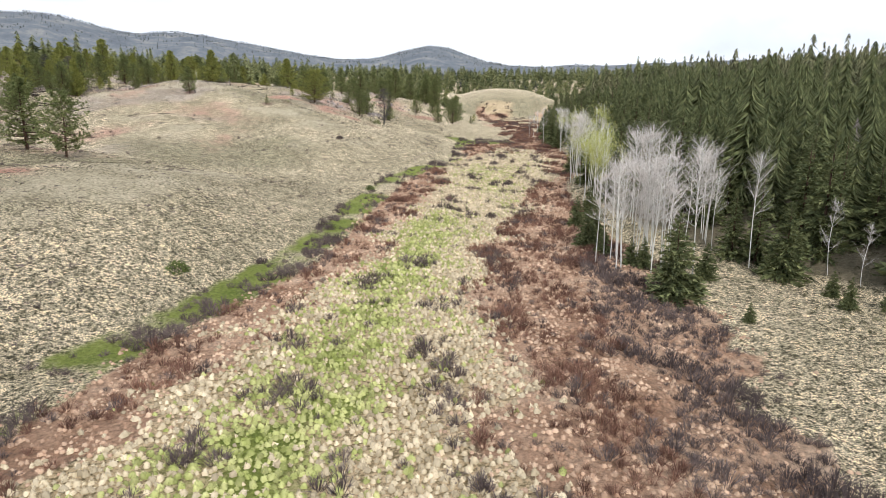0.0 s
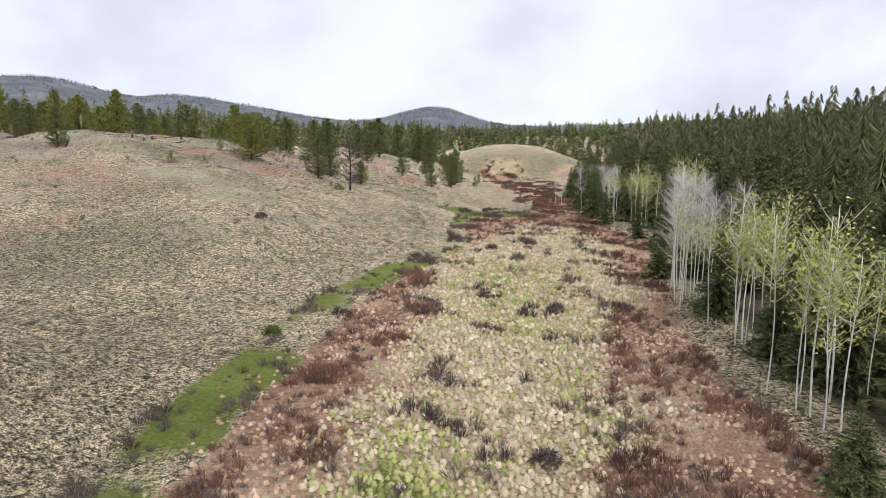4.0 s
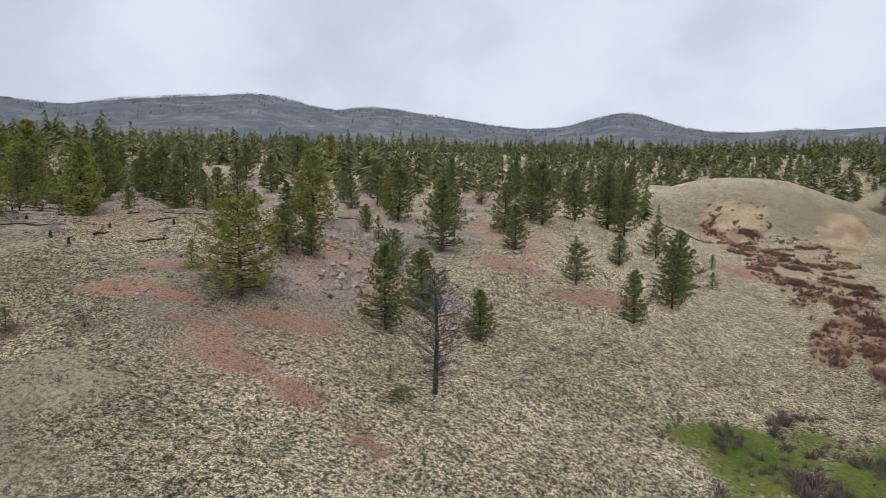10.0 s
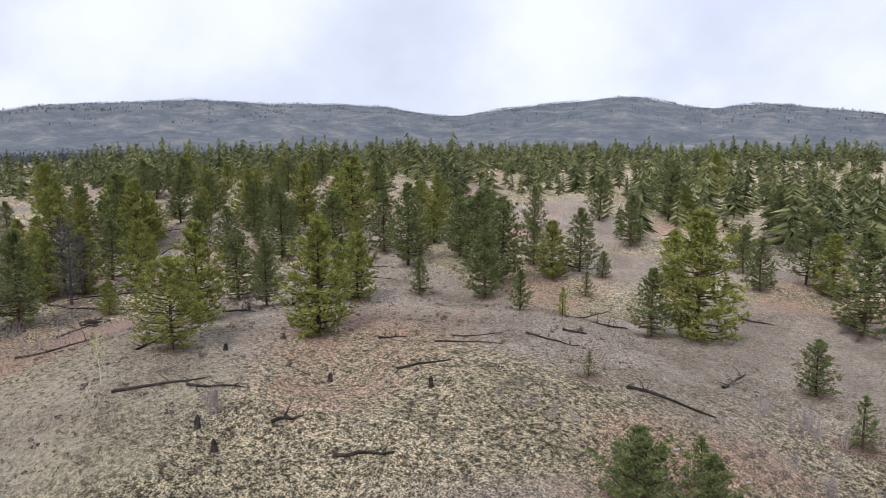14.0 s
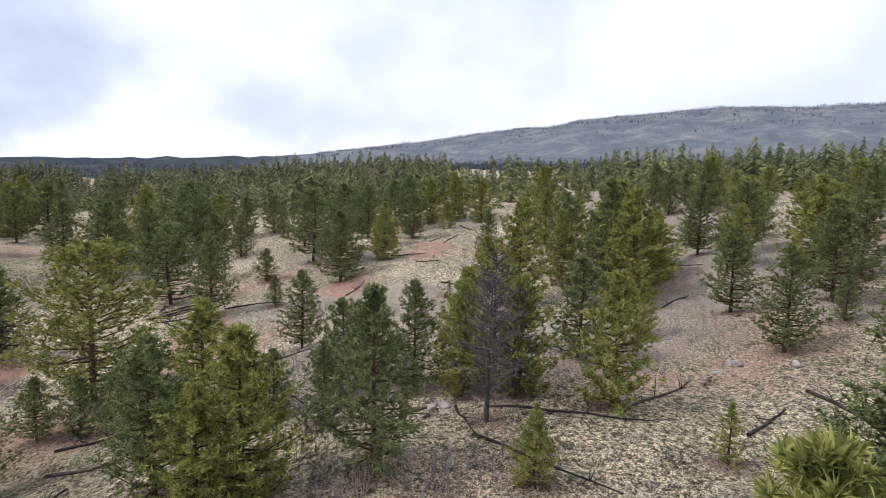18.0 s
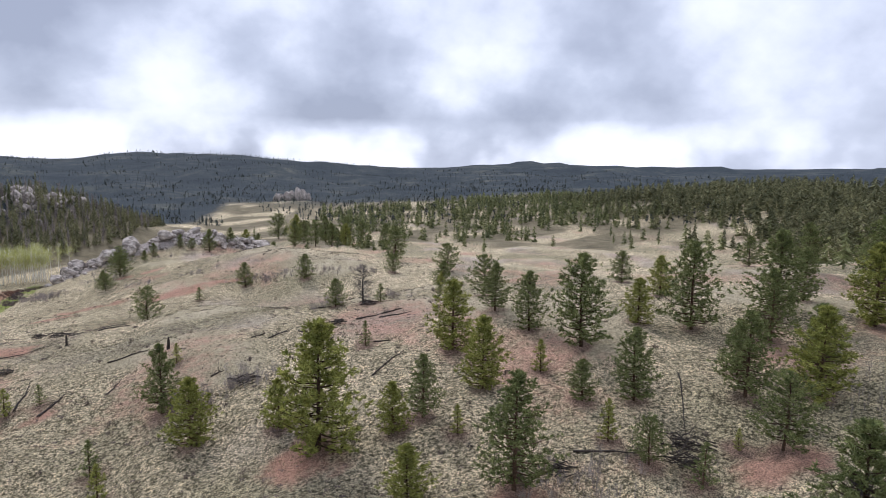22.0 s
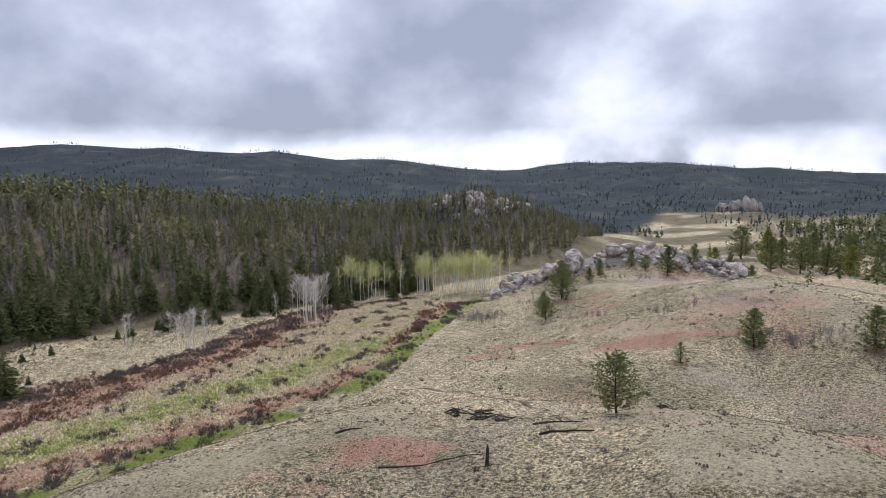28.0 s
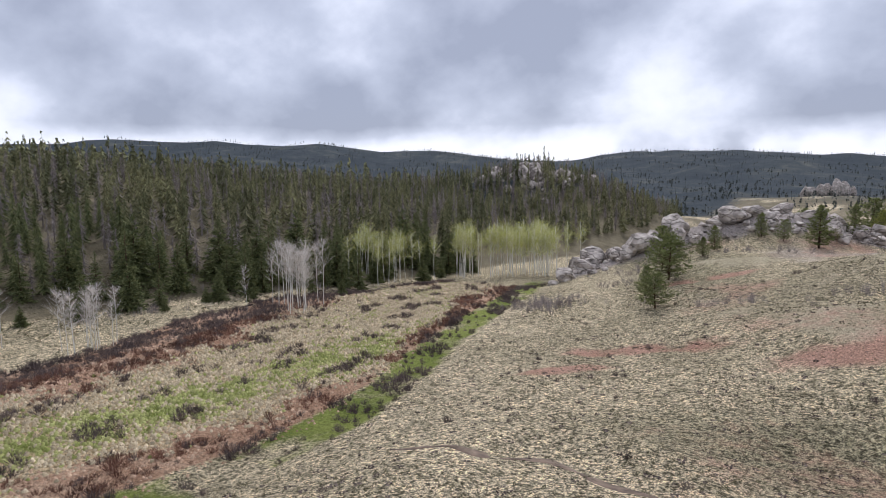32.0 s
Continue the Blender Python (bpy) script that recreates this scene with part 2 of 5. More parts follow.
def ground_material():
    """Turf, red soil, marsh, brush litter and forest floor, blended by the sheet's own cover maps."""
    m = bpy.data.materials.new("valley_ground")
    m.use_nodes = True
    n, l = m.node_tree.nodes, m.node_tree.links
    b = n["Principled BSDF"]
    b.inputs["Roughness"].default_value = 0.95
    b.inputs["Specular IOR Level"].default_value = 0.1
    t = n.new("ShaderNodeTexCoord")

    def noise_at(scale, detail=5, rough=0.55):
        k = n.new("ShaderNodeTexNoise")
        k.inputs["Scale"].default_value, k.inputs["Detail"].default_value, k.inputs["Roughness"].default_value = scale, detail, rough
        l.new(t.outputs["Object"], k.inputs["Vector"])
        return k

    broad, mid, fine, grain, clumps = noise_at(0.022, 4), noise_at(0.16, 6, 0.6), noise_at(3.3, 6, 0.72), noise_at(9.5, 4, 0.75), noise_at(0.85, 7, 0.7)

    def colour(src, stops):
        r = ramp_node(n, stops)
        l.new(src.outputs["Fac"], r.inputs[0])
        return r.outputs[0]

    def mix(fac, a, c, kind="MIX"):
        x = n.new("ShaderNodeMixRGB")
        x.blend_type = kind
        if isinstance(fac, float):
            x.inputs[0].default_value = fac
        else:
            l.new(fac, x.inputs[0])
        for s, v in ((1, a), (2, c)):
            if isinstance(v, tuple):
                x.inputs[s].default_value = (*v, 1)
            else:
                l.new(v, x.inputs[s])
        return x.outputs[0]

    ragged = n.new("ShaderNodeMath")
    ragged.operation = "MULTIPLY_ADD"
    ragged.inputs[1].default_value = 0.8
    soft_mid = n.new("ShaderNodeMath")
    soft_mid.operation = "MULTIPLY_ADD"
    soft_mid.inputs[1].default_value, soft_mid.inputs[2].default_value = 1.0, -0.4
    l.new(mid.outputs["Fac"], soft_mid.inputs[0])
    l.new(clumps.outputs["Fac"], ragged.inputs[0])
    l.new(soft_mid.outputs[0], ragged.inputs[2])

    def cover(name, lo=0.35, hi=0.65, wob=0.5):
        a = n.new("ShaderNodeAttribute")
        a.attribute_name = name
        ad = n.new("ShaderNodeMath")
        ad.operation = "MULTIPLY_ADD"
        l.new(ragged.outputs[0], ad.inputs[0])
        ad.inputs[1].default_value = wob
        sub = n.new("ShaderNodeMath")
        sub.operation = "SUBTRACT"
        l.new(a.outputs["Fac"], ad.inputs[2])
        l.new(ad.outputs[0], sub.inputs[0])
        sub.inputs[1].default_value = wob * 0.5
        k = n.new("ShaderNodeMapRange")
        k.interpolation_type = "SMOOTHSTEP"
        k.inputs["From Min"].default_value, k.inputs["From Max"].default_value = lo, hi
        l.new(sub.outputs[0], k.inputs["Value"])
        return k.outputs[0]

    turf = mix(0.5, colour(broad, [(0.36, (0.33, 0.29, 0.205)), (0.5, (0.48, 0.415, 0.30)), (0.64, (0.64, 0.55, 0.41))]),
               colour(mid, [(0.3, (0.32, 0.28, 0.20)), (0.7, (0.65, 0.555, 0.415))]))
    speck = colour(fine, [(0.43, (0.27, 0.27, 0.23)), (0.485, (0.88, 0.88, 0.86)), (0.55, (1.42, 1.39, 1.32))])
    patch = colour(clumps, [(0.38, (0.62, 0.62, 0.58)), (0.5, (1.0, 1.0, 1.0)), (0.62, (1.25, 1.23, 1.18))])
    speck = mix(1.0, speck, patch, "MULTIPLY")
    turf = mix(1.0, turf, speck, "MULTIPLY")
    turf = mix(1.0, turf, colour(grain, [(0.43, (0.24, 0.24, 0.22)), (0.49, (0.95, 0.95, 0.95)), (0.56, (1.6, 1.57, 1.5))]), "MULTIPLY")
    soil = mix(1.0, colour(mid, [(0.3, (0.41, 0.235, 0.165)), (0.7, (0.57, 0.37, 0.28))]), colour(fine, [(0.3, (0.6, 0.6, 0.6)), (0.6, (1.05, 1.0, 1.0))]), "MULTIPLY")
    litter = mix(1.0, colour(mid, [(0.28, (0.29, 0.165, 0.105)), (0.5, (0.52, 0.345, 0.235)), (0.7, (0.74, 0.57, 0.42))]), colour(fine, [(0.3, (0.4, 0.4, 0.4)), (0.65, (1.1, 1.05, 1.0))]), "MULTIPLY")
    marsh = mix(1.0, colour(mid, [(0.35, (0.46, 0.36, 0.225)), (0.65, (0.66, 0.52, 0.36))]), colour(fine, [(0.40, (0.35, 0.35, 0.28)), (0.55, (1.15, 1.12, 1.05))]), "MULTIPLY")
    green = mix(1.0, colour(mid, [(0.3, (0.145, 0.185, 0.038)), (0.7, (0.32, 0.345, 0.105))]), colour(fine, [(0.3, (0.5, 0.55, 0.45)), (0.65, (1.1, 1.1, 1.0))]), "MULTIPLY")
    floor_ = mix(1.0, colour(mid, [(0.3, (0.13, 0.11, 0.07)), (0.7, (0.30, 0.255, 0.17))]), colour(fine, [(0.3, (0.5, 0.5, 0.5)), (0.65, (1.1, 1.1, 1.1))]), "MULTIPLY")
    stony = mix(1.0, colour(mid, [(0.3, (0.31, 0.25, 0.195)), (0.7, (0.54, 0.465, 0.38))]), colour(fine, [(0.3, (0.45, 0.45, 0.45)), (0.6, (1.1, 1.1, 1.1))]), "MULTIPLY")
    # forest-covered ground, its dark colours pushed to blue to suggest haze
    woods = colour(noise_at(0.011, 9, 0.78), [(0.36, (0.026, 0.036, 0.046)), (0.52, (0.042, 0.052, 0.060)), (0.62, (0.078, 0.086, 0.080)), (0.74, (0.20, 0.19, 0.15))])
    # northern mountains: distance haze painted in as a paler blue-grey ground colour
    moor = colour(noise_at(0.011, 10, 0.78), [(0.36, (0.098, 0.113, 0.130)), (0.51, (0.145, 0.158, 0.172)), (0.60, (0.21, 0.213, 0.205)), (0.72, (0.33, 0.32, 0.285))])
    pale = mix(1.0, colour(mid, [(0.3, (0.44, 0.38, 0.26)), (0.7, (0.62, 0.545, 0.40))]), colour(fine, [(0.34, (0.55, 0.55, 0.53)), (0.6, (1.08, 1.06, 1.02))]), "MULTIPLY")
    pebbles = colour(grain, [(0.42, (0.28, 0.27, 0.26)), (0.49, (0.98, 0.98, 0.98)), (0.56, (1.65, 1.63, 1.58))])
    stony, soil = mix(1.0, stony, pebbles, "MULTIPLY"), mix(0.6, soil, pebbles, "MULTIPLY")
    duff = mix(1.0, colour(mid, [(0.3, (0.15, 0.098, 0.075)), (0.7, (0.28, 0.19, 0.15))]), pebbles, "MULTIPLY")
    granite = mix(1.0, colour(mid, [(0.3, (0.27, 0.235, 0.215)), (0.7, (0.52, 0.46, 0.42))]), colour(fine, [(0.38, (0.35, 0.34, 0.34)), (0.5, (1.0, 1.0, 1.0))]), "MULTIPLY")
    sage = mix(1.0, mix(1.0, colour(mid, [(0.3, (0.20, 0.185, 0.125)), (0.7, (0.36, 0.325, 0.225))]), speck, "MULTIPLY"), pebbles, "MULTIPLY")
    c = mix(cover("stony", 0.3, 0.8, 0.7), turf, stony)
    c = mix(cover("sage", 0.3, 0.9, 0.6), c, sage)
    c = mix(cover("crest", 0.3, 1.2, 0.7), c, pale)
    c = mix(cover("red", 0.2, 0.85, 1.3), c, soil)
    c = mix(cover("duff", 0.2, 0.8, 0.5), c, duff)
    c = mix(cover("rock", 0.3, 0.6, 0.5), c, granite)
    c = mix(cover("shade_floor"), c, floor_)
    c = mix(cover("marsh"), c, marsh)
    c = mix(cover("litter"), c, litter)
    c = mix(cover("green", 0.3, 0.7, 0.8), c, green)
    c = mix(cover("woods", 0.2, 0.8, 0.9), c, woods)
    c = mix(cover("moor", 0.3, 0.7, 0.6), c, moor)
    l.new(c, b.inputs["Base Color"])
    hm = n.new("ShaderNodeMath")
    hm.operation = "MULTIPLY_ADD"
    hm.inputs[1].default_value = 0.35
    l.new(grain.outputs["Fac"], hm.inputs[0])
    l.new(fine.outputs["Fac"], hm.inputs[2])
    bp = n.new("ShaderNodeBump")
    bp.inputs["Strength"].default_value, bp.inputs["Distance"].default_value = 1.0, 0.4
    l.new(hm.outputs[0], bp.inputs["Height"])
    l.new(bp.outputs[0], b.inputs["Normal"])
    return m


# ---------------------------------------------------------------- the lie of the land
# valley floor's height along y; toe of the open hill (west) and of the wooded hill (east)
FLOOR_Y = [-700, -300, -120, -30, 10, 90, 115, 140, 175, 220, 300, 420, 800]
FLOOR_Z = [-14, -11, -6, -2.6, -1.3, 0.2, 1.6, 3, 4.5, 5.8, 7.2, 9, 30]
WEST_Y = [-300, -120, -74, -34, -8, 16, 34, 53, 66, 87, 115, 124, 141, 155, 172, 199, 229, 300, 340, 420]
WEST_X = [-80, -8, -8, -14, -19, -26, -26, -19, -16, -15, -11, -9, 0, 3, 3, 14, 20, 19, 13, 10]
EAST_Y = [-300, -120, -60, -28, -10, 16, 40, 55, 62, 68, 84, 110, 125, 138, 157, 184, 201, 232, 276, 333, 420]
EAST_X = [-45, 0, 13, 18, 25, 33, 36, 34, 29, 22, 19, 21, 26, 32, 30, 28, 31, 36, 46, 66, 80]
# marsh meadow's edges, and the far edge of the red-brown brush
MEAD_Y = [-60, -40, -12, 12, 30, 45, 64, 78, 98, 113, 131, 148, 165]
MEAD_W = [-2, -4, -11, -19, -16, -14, -6, -7, 0, -1, 0, 8, 14]
MEAD_E = [6, 15, 13, 5, 2, 2, 4, 7, 13, 19, 23, 25, 20]
BRUSH_E = [8, 17, 17, 14, 14, 15, 16, 16, 18, 21, 29, 31, 27]
# height of the western hill over the valley floor: rows every 30 m from y = -130, columns 16, 40, 72, 112, 160, 216 m from its toe
HILL = [
    [1.9, 3.3, 3.6, 3.7, 3.8, 4.0],
    [3.6, 7.1, 5.4, 4.6, 4.8, 5.1],
    [3.7, 8.9, 8.3, 5.7, 5.0, 4.1],
    [2.8, 7.1, 14.4, 10.0, 6.2, 4.8],
    [1.5, 6.5, 13.1, 11.7, 8.6, 7.6],
    [3.3, 4.5, 6.8, 10.7, 12.2, 12.3],
    [5.6, 9.5, 13.3, 16.7, 18.4, 18.3],
    [6.1, 8.3, 14.1, 19.1, 20.4, 21.3],
    [1.2, 4.9, 8.4, 14.6, 17.4, 20.2],
    [4.2, 7.3, 9.0, 8.7, 13.8, 20.1],
    [4.3, 10.2, 14.9, 13.3, 15.6, 20.4],
    [3.7, 8.4, 16.3, 14.6, 15.4, 21.6],
    [3.7, 10.0, 10.9, 15.3, 18.4, 22.4],
    [5.3, 11.0, 11.9, 15.5, 19.8, 23.9],
    [6.3, 10.9, 14.0, 17.2, 21.2, 25.5],
]
SKY_AZ = [-25, -16, -10, -7, -4, -1.5, 0.5, 5, 8, 11, 15, 20, 23, 26, 29, 32, 36, 39, 43, 47, 50, 54, 58, 64, 70, 76, 81, 83, 86, 91, 96, 104, 111, 126, 147, 152, 158, 162, 167, 172, 178, 183, 187, 190, 195, 198, 201]
SKY_EL = [3.3, 3.1, 2.9, 3.0, 3.6, 4.5, 4.75, 3.7, 3.4, 3.7, 4.3, 5.1, 5.4, 4.95, 5.6, 6.3, 5.95, 5.8, 5.45, 4.7, 4.95, 5.6, 5.7, 5.6, 5.8, 5.2, 4.9, 4.3, 4.1, 3.4, 2.6, 1.6, 1.0, 0.6, 0.25, 0.5, 0.65, 0.6, 0.2, 0.2, 0.55, 0.9, 1.15, 1.2, 1.15, 0.55, 0.5]
SKY_AZ += [205, 210.5, 216, 219, 221, 224.5, 229, 233, 237.5, 241, 260, 280, 335]
SKY_EL += [0.9, 1.7, 1.4, 2.2, 2.35, 1.95, 2.4, 2.35, 2.6, 2.2, 2.2, 2.5, 3.3]
MID_AZ = [-60, -25, 0, 30, 60, 90, 105, 120, 150, 180, 215, 240, 300]
MID_EL = [2.0, 1.4, 1.6, 1.9, 1.9, 1.0, 0.2, -0.5, -1.6, -3.9, -4.2, -1.0, 2.0]


def soft_interp(v, xs, ys, w):
    return sum(np.interp(v + k * w, xs, ys) for k in (-1, -0.5, 0, 0.5, 1)) / 5


def hermite(t):
    return np.stack([-.5 * t + t * t - .5 * t**3, 1 - 2.5 * t * t + 1.5 * t**3, .5 * t + 2 * t * t - 1.5 * t**3, -.5 * t * t + .5 * t**3], -1)


def smooth(v, a, b):
    t = np.clip((v - a) / (b - a), 0, 1)
    return t * t * (3 - 2 * t)


def waves(x, y, size, seed):
    """A cheap smooth noise, about -1 to 1."""
    r = np.random.RandomState(seed)
    z = np.zeros(np.shape(x))
    for k in range(5):
        a, p, f = r.uniform(0, 6.28), r.uniform(0, 6.28), 6.28 / (size * r.uniform(0.55, 1.6))
        z = z + np.sin((x * np.cos(a) + y * np.sin(a)) * f + p + 1.3 * np.sin((x * np.sin(a) - y * np.cos(a)) * f * 0.7 + p * 2))
    return z / 2.6


def west_of(x, y):
    return soft_interp(y, WEST_Y, WEST_X, 8) - x


def east_of(x, y):
    return x - soft_interp(y, EAST_Y, EAST_X, 8)


def polar(x, y):
    dx, dy = x + 40, y - 110
    az = np.degrees(np.arctan2(-dx, dy))
    return np.hypot(dx, dy), np.where(az < -25, az + 360, az)


def outcrop(x, y):
    """How near the rocky rib is (0 to 1), and how far it stands over the slope."""
    cy = np.interp(x, [-76, -61, -50, -40, -33, -26, -18, -12], [-96, -93, -89, -88, -80, -76, -72, -68])
    near = np.exp(-((y - cy) / 8.5) ** 2) * smooth(x, -86, -74) * (1 - smooth(x, -15, -9))
    return near, near * np.interp(x, [-80, -72, -62, -52, -46, -38, -32, -26, -20, -12], [2, 4.5, 6.5, 7.5, 7, 5.5, 4.6, 4.0, 2.5, 0.5])


def ground_z(x, y):
    x, y = np.asarray(x, float), np.asarray(y, float)
    base = soft_interp(y, FLOOR_Y, FLOOR_Z, 15)
    d = west_of(x, y)
    s = np.clip((-12 + np.sqrt(144 + 16 * np.maximum(d, 0))) / 8, 0, 6)
    j = np.minimum(s.astype(int), 5)
    v = np.clip((y + 130) / 30, 0, 14)
    k = np.minimum(v.astype(int), 13)
    ws, wy = hermite(s - j), hermite(v - k)
    grid = np.concatenate([np.zeros((15, 1)), np.array(HILL)], 1)
    hill = np.zeros(x.shape)
    for a in range(4):
        for b in range(4):
            hill += ws[..., a] * wy[..., b] * grid[np.clip(k + b - 1, 0, 14), np.clip(j + a - 1, 0, 6)] * (j + a - 1 >= 0)
    e = np.maximum(east_of(x, y), 0)
    wood = 21 * (1 - np.exp(-e / 75)) * smooth(e, -5, 25) * (0.72 + 0.28 * smooth(y, -200, 20)) * (1 + 0.52 * (1 - smooth(y, -40, 40)))
    z = base + hill + wood
    # open mound across the head of the valley, rock knob in the wooded hill, outcrop on the second ridge
    z = z + 16.5 * np.clip(1 - ((x - 34) / 52) ** 2 - ((y - 380) / 66) ** 2, 0, 1) ** 1.15
    z = z + 15 * np.exp(-((x - 48) / 40) ** 2 - ((y + 205) / 40) ** 2)
    z = z + outcrop(x, y)[1]
    z = z + 0.7 * waves(x, y, 42, 3) * smooth(np.abs(d), 6, 40) + 0.30 * waves(x, y, 13, 5) * smooth(d, 2, 20) + 0.06 * waves(x, y, 4, 8)
    r, az = polar(x, y)
    far_d = soft_interp(az, [-25, 140, 175, 230, 260, 335], [2800, 2600, 1500, 1500, 2600, 2800], 4)
    mid = 34 + 520 * np.tan(np.radians(soft_interp(az, MID_AZ, MID_EL, 6))) - 9
    peak = 34 + far_d * np.tan(np.radians(soft_interp(az, SKY_AZ, SKY_EL, 0.8))) - 6
    low = mid + (peak - mid) * 0.10
    outer = np.where(r < 520, mid, mid + (low - mid) * smooth(r, 520, far_d * 0.5))
    outer = outer + (peak - low) * smooth(r, far_d * 0.5, far_d) * (1 - 0.35 * smooth(r, far_d * 1.05, far_d * 1.7))
    outer = outer + 5 * waves(x, y, 170, 11) * smooth(r, 450, 900) * (1 - 0.6 * smooth(r, far_d * 0.8, far_d)) + 9 * waves(x, y, 420, 12) * smooth(r, 800, 1400) * (1 - smooth(r, far_d * 0.8, far_d))
    keep = 1 - smooth(r, 310, 520)
    return z * keep + outer * (1 - keep)


def gz(x, y):
    return float(ground_z(np.array([x]), np.array([y]))[0])


# cover maps, each 0 to 1
RED_SOIL = [(-52, 57.5, 9, 4.4, 0.1), (-51, 69.5, 7, 2.5, 0.3), (-43, -7, 12, 2.6, 0.0), (-38, 3, 6, 2.0, 0.6), (-66, -1.5, 12, 3.6, 0.05), (-78, -4, 9, 2.0, 0.1), (-43, -47, 11, 2.0, 0.15), (-68, 88, 6, 3.0, 0.3), (-42, 173.5, 8, 2.4, 0.3), (-28, 168.5, 12, 1.7, -0.1), (-33, 171.5, 6, 1.0, 0.2), (-30.8, 178, 7, 2.2, 0.5), (-45.5, 181, 6, 3, 0.2), (-18.8, 166.4, 4, 1.2, -0.6), (-7.5, 210.5, 8, 4.5, 0.4), (-18.5, 214, 7, 4, 0.2)]
RED_SOIL += [(-135.7, 150.2, 12, 5, 0.5), (-150.8, 163, 10, 5, 0.4), (-169, 172, 10, 5, 0.2), (-129, 132, 5, 4, 0.0), (-114.6, 118.5, 4, 3, 0.0), (-134, 120, 5, 3, 0.0), (-127, 132.5, 5, 3, 0.0), (-99, 108, 5, 4, 0.0), (20, 268, 12, 7, 1.2), (34, 306, 26, 3, 0.0), (28, 250, 5, 14, 0.2)]


def vale(r, az):
    """The pale open flats far down the valley."""
    return np.exp(-((az - 181 + 3 * np.sin(r / 55)) / 5.0) ** 2) * (1 - smooth(r, 540, 800)) * 0.55


def cover_maps(x, y):
    d, e = west_of(x, y), east_of(x, y)
    wob = 2.0 * waves(x, y, 14, 21) + 1.1 * waves(x, y, 5, 22)
    mw, me, be = (soft_interp(y, MEAD_Y, v, 4) + wob for v in (MEAD_W, MEAD_E, BRUSH_E))
    inside = smooth(y, -62, -50)
    up = smooth(y, 160, 172)
    marsh = smooth(x, mw - 1.4, mw + 1.4) * (1 - smooth(x, me - 1.8, me + 1.8)) * inside * (1 - up)
    marsh = np.maximum(marsh, (0.55 + 0.35 * waves(x, y, 23, 39)) * smooth(-d, 1, 3) * smooth(-e, 3, 6) * smooth(y, 195, 210) * (1 - smooth(y, 335, 350)))
    west_strip = smooth(-d, 3.5, 5.0) * (1 - smooth(x, mw - 1.4, mw + 1.4)) * inside * (1 - smooth(y, 176, 182))
    west_strip = np.maximum(west_strip, smooth(-d, 1, 3) * smooth(y, 150, 158) * (1 - smooth(y, 176, 184)) * smooth(-e, 0, 2))
    east_strip = smooth(x, me - 1.8, me + 1.8) * smooth(-e, -1.5, 1.0) * inside * (1 - smooth(x, be + 3, be + 7)) * (1 - up)
    litter = np.maximum(west_strip, east_strip)
    litter = np.maximum(litter, smooth(e, -11, -7) * (1 - smooth(e, -0.5, 1.5)) * smooth(y, 158, 166) * (1 - smooth(y, 212, 230)))
    brook = soft_interp(y, WEST_Y, WEST_X, 8) + 7 + 4 * np.sin(y / 9.0)
    litter = np.maximum(litter, np.maximum(1 - smooth(np.abs(x - brook), 1.5, 4.5), 0.85 * smooth(waves(x, y, 24, 40), 0.0, 0.6)) * smooth(-d, 0, 3) * smooth(-e, 0, 4) * smooth(y, 200, 215) * (1 - smooth(y, 325, 345)))
    green = smooth(-d, -1.8, -0.3) * (1 - smooth(-d, 3.8, 5.2)) * smooth(y, -75, -60) * (1 - smooth(y, 185, 200)) * (1 - 0.5 * smooth(y, 136, 146) * (1 - smooth(y, 164, 174))) * (0.62 + 0.3 * waves(x, y, 17, 31))
    bog = smooth(11 - np.hypot((x - 12) / 1.3, (y - 182.5) / 0.75), 0, 4.5) * np.clip(0.7 + 0.35 * waves(x, y, 9, 41), 0, 1)
    green, litter = np.maximum(green, bog), litter * (1 - 0.75 * bog)
    sward = np.exp(-((x + 9 - (y - 25) * 0.14) / 4.2) ** 2) * (1 - smooth(y, 80, 95)) + 0.35 * np.exp(-((x - 9) / 7) ** 2) * smooth(y, 98, 112) * (1 - smooth(y, 128, 142))
    green = np.maximum(green, marsh * np.clip(sward * (0.62 + 0.30 * waves(x, y, 7, 33)) + 0.10 * waves(x, y, 14, 34), 0, 1))
    red = np.zeros(x.shape)
    for cx, cy, a, b, turn in RED_SOIL:
        c, s = math.cos(turn), math.sin(turn)
        q = np.hypot(((x - cx) * c + (y - cy) * s) / a, (-(x - cx) * s + (y - cy) * c) / b)
        red = np.maximum(red, (1 - smooth(q, 0.3, 1.25)) * np.clip(0.85 + 0.4 * waves(x, y, 6, 38), 0, 1))
    red = np.maximum(red, smooth(d, 12, 40) * np.clip(0.16 + 0.34 * waves(x, y, 34, 36), 0, 0.5))
    stony = smooth(d, 20, 50) * np.clip(0.18 + 0.6 * waves(x, y, 40, 37) + 0.5 * smooth(y, 150, 190), 0, 1) * (1 - smooth(y, 280, 330))
    r, az = polar(x, y)
    sage = np.clip(0.45 + 0.55 * waves(x, y, 52, 47), 0, 0.8) * smooth(d, 6, 24) * (1 - smooth(y, 172, 200)) * smooth(np.hypot(x + 55, y + 2), 10, 40) * 0.9
    sage = np.maximum(sage, 0.9 * np.exp(-(((x + 62) / 24) ** 2 + ((y - 18) / 9) ** 2)))
    sage = np.maximum(sage, 0.8 * smooth(1 - ((x - 34) / 52) ** 2 - ((y - 378) / 64) ** 2, 0.0, 0.2) * (1 - 0.7 * smooth(y, 330, 372)))
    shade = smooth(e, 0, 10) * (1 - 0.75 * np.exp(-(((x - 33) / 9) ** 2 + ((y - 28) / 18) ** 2)))
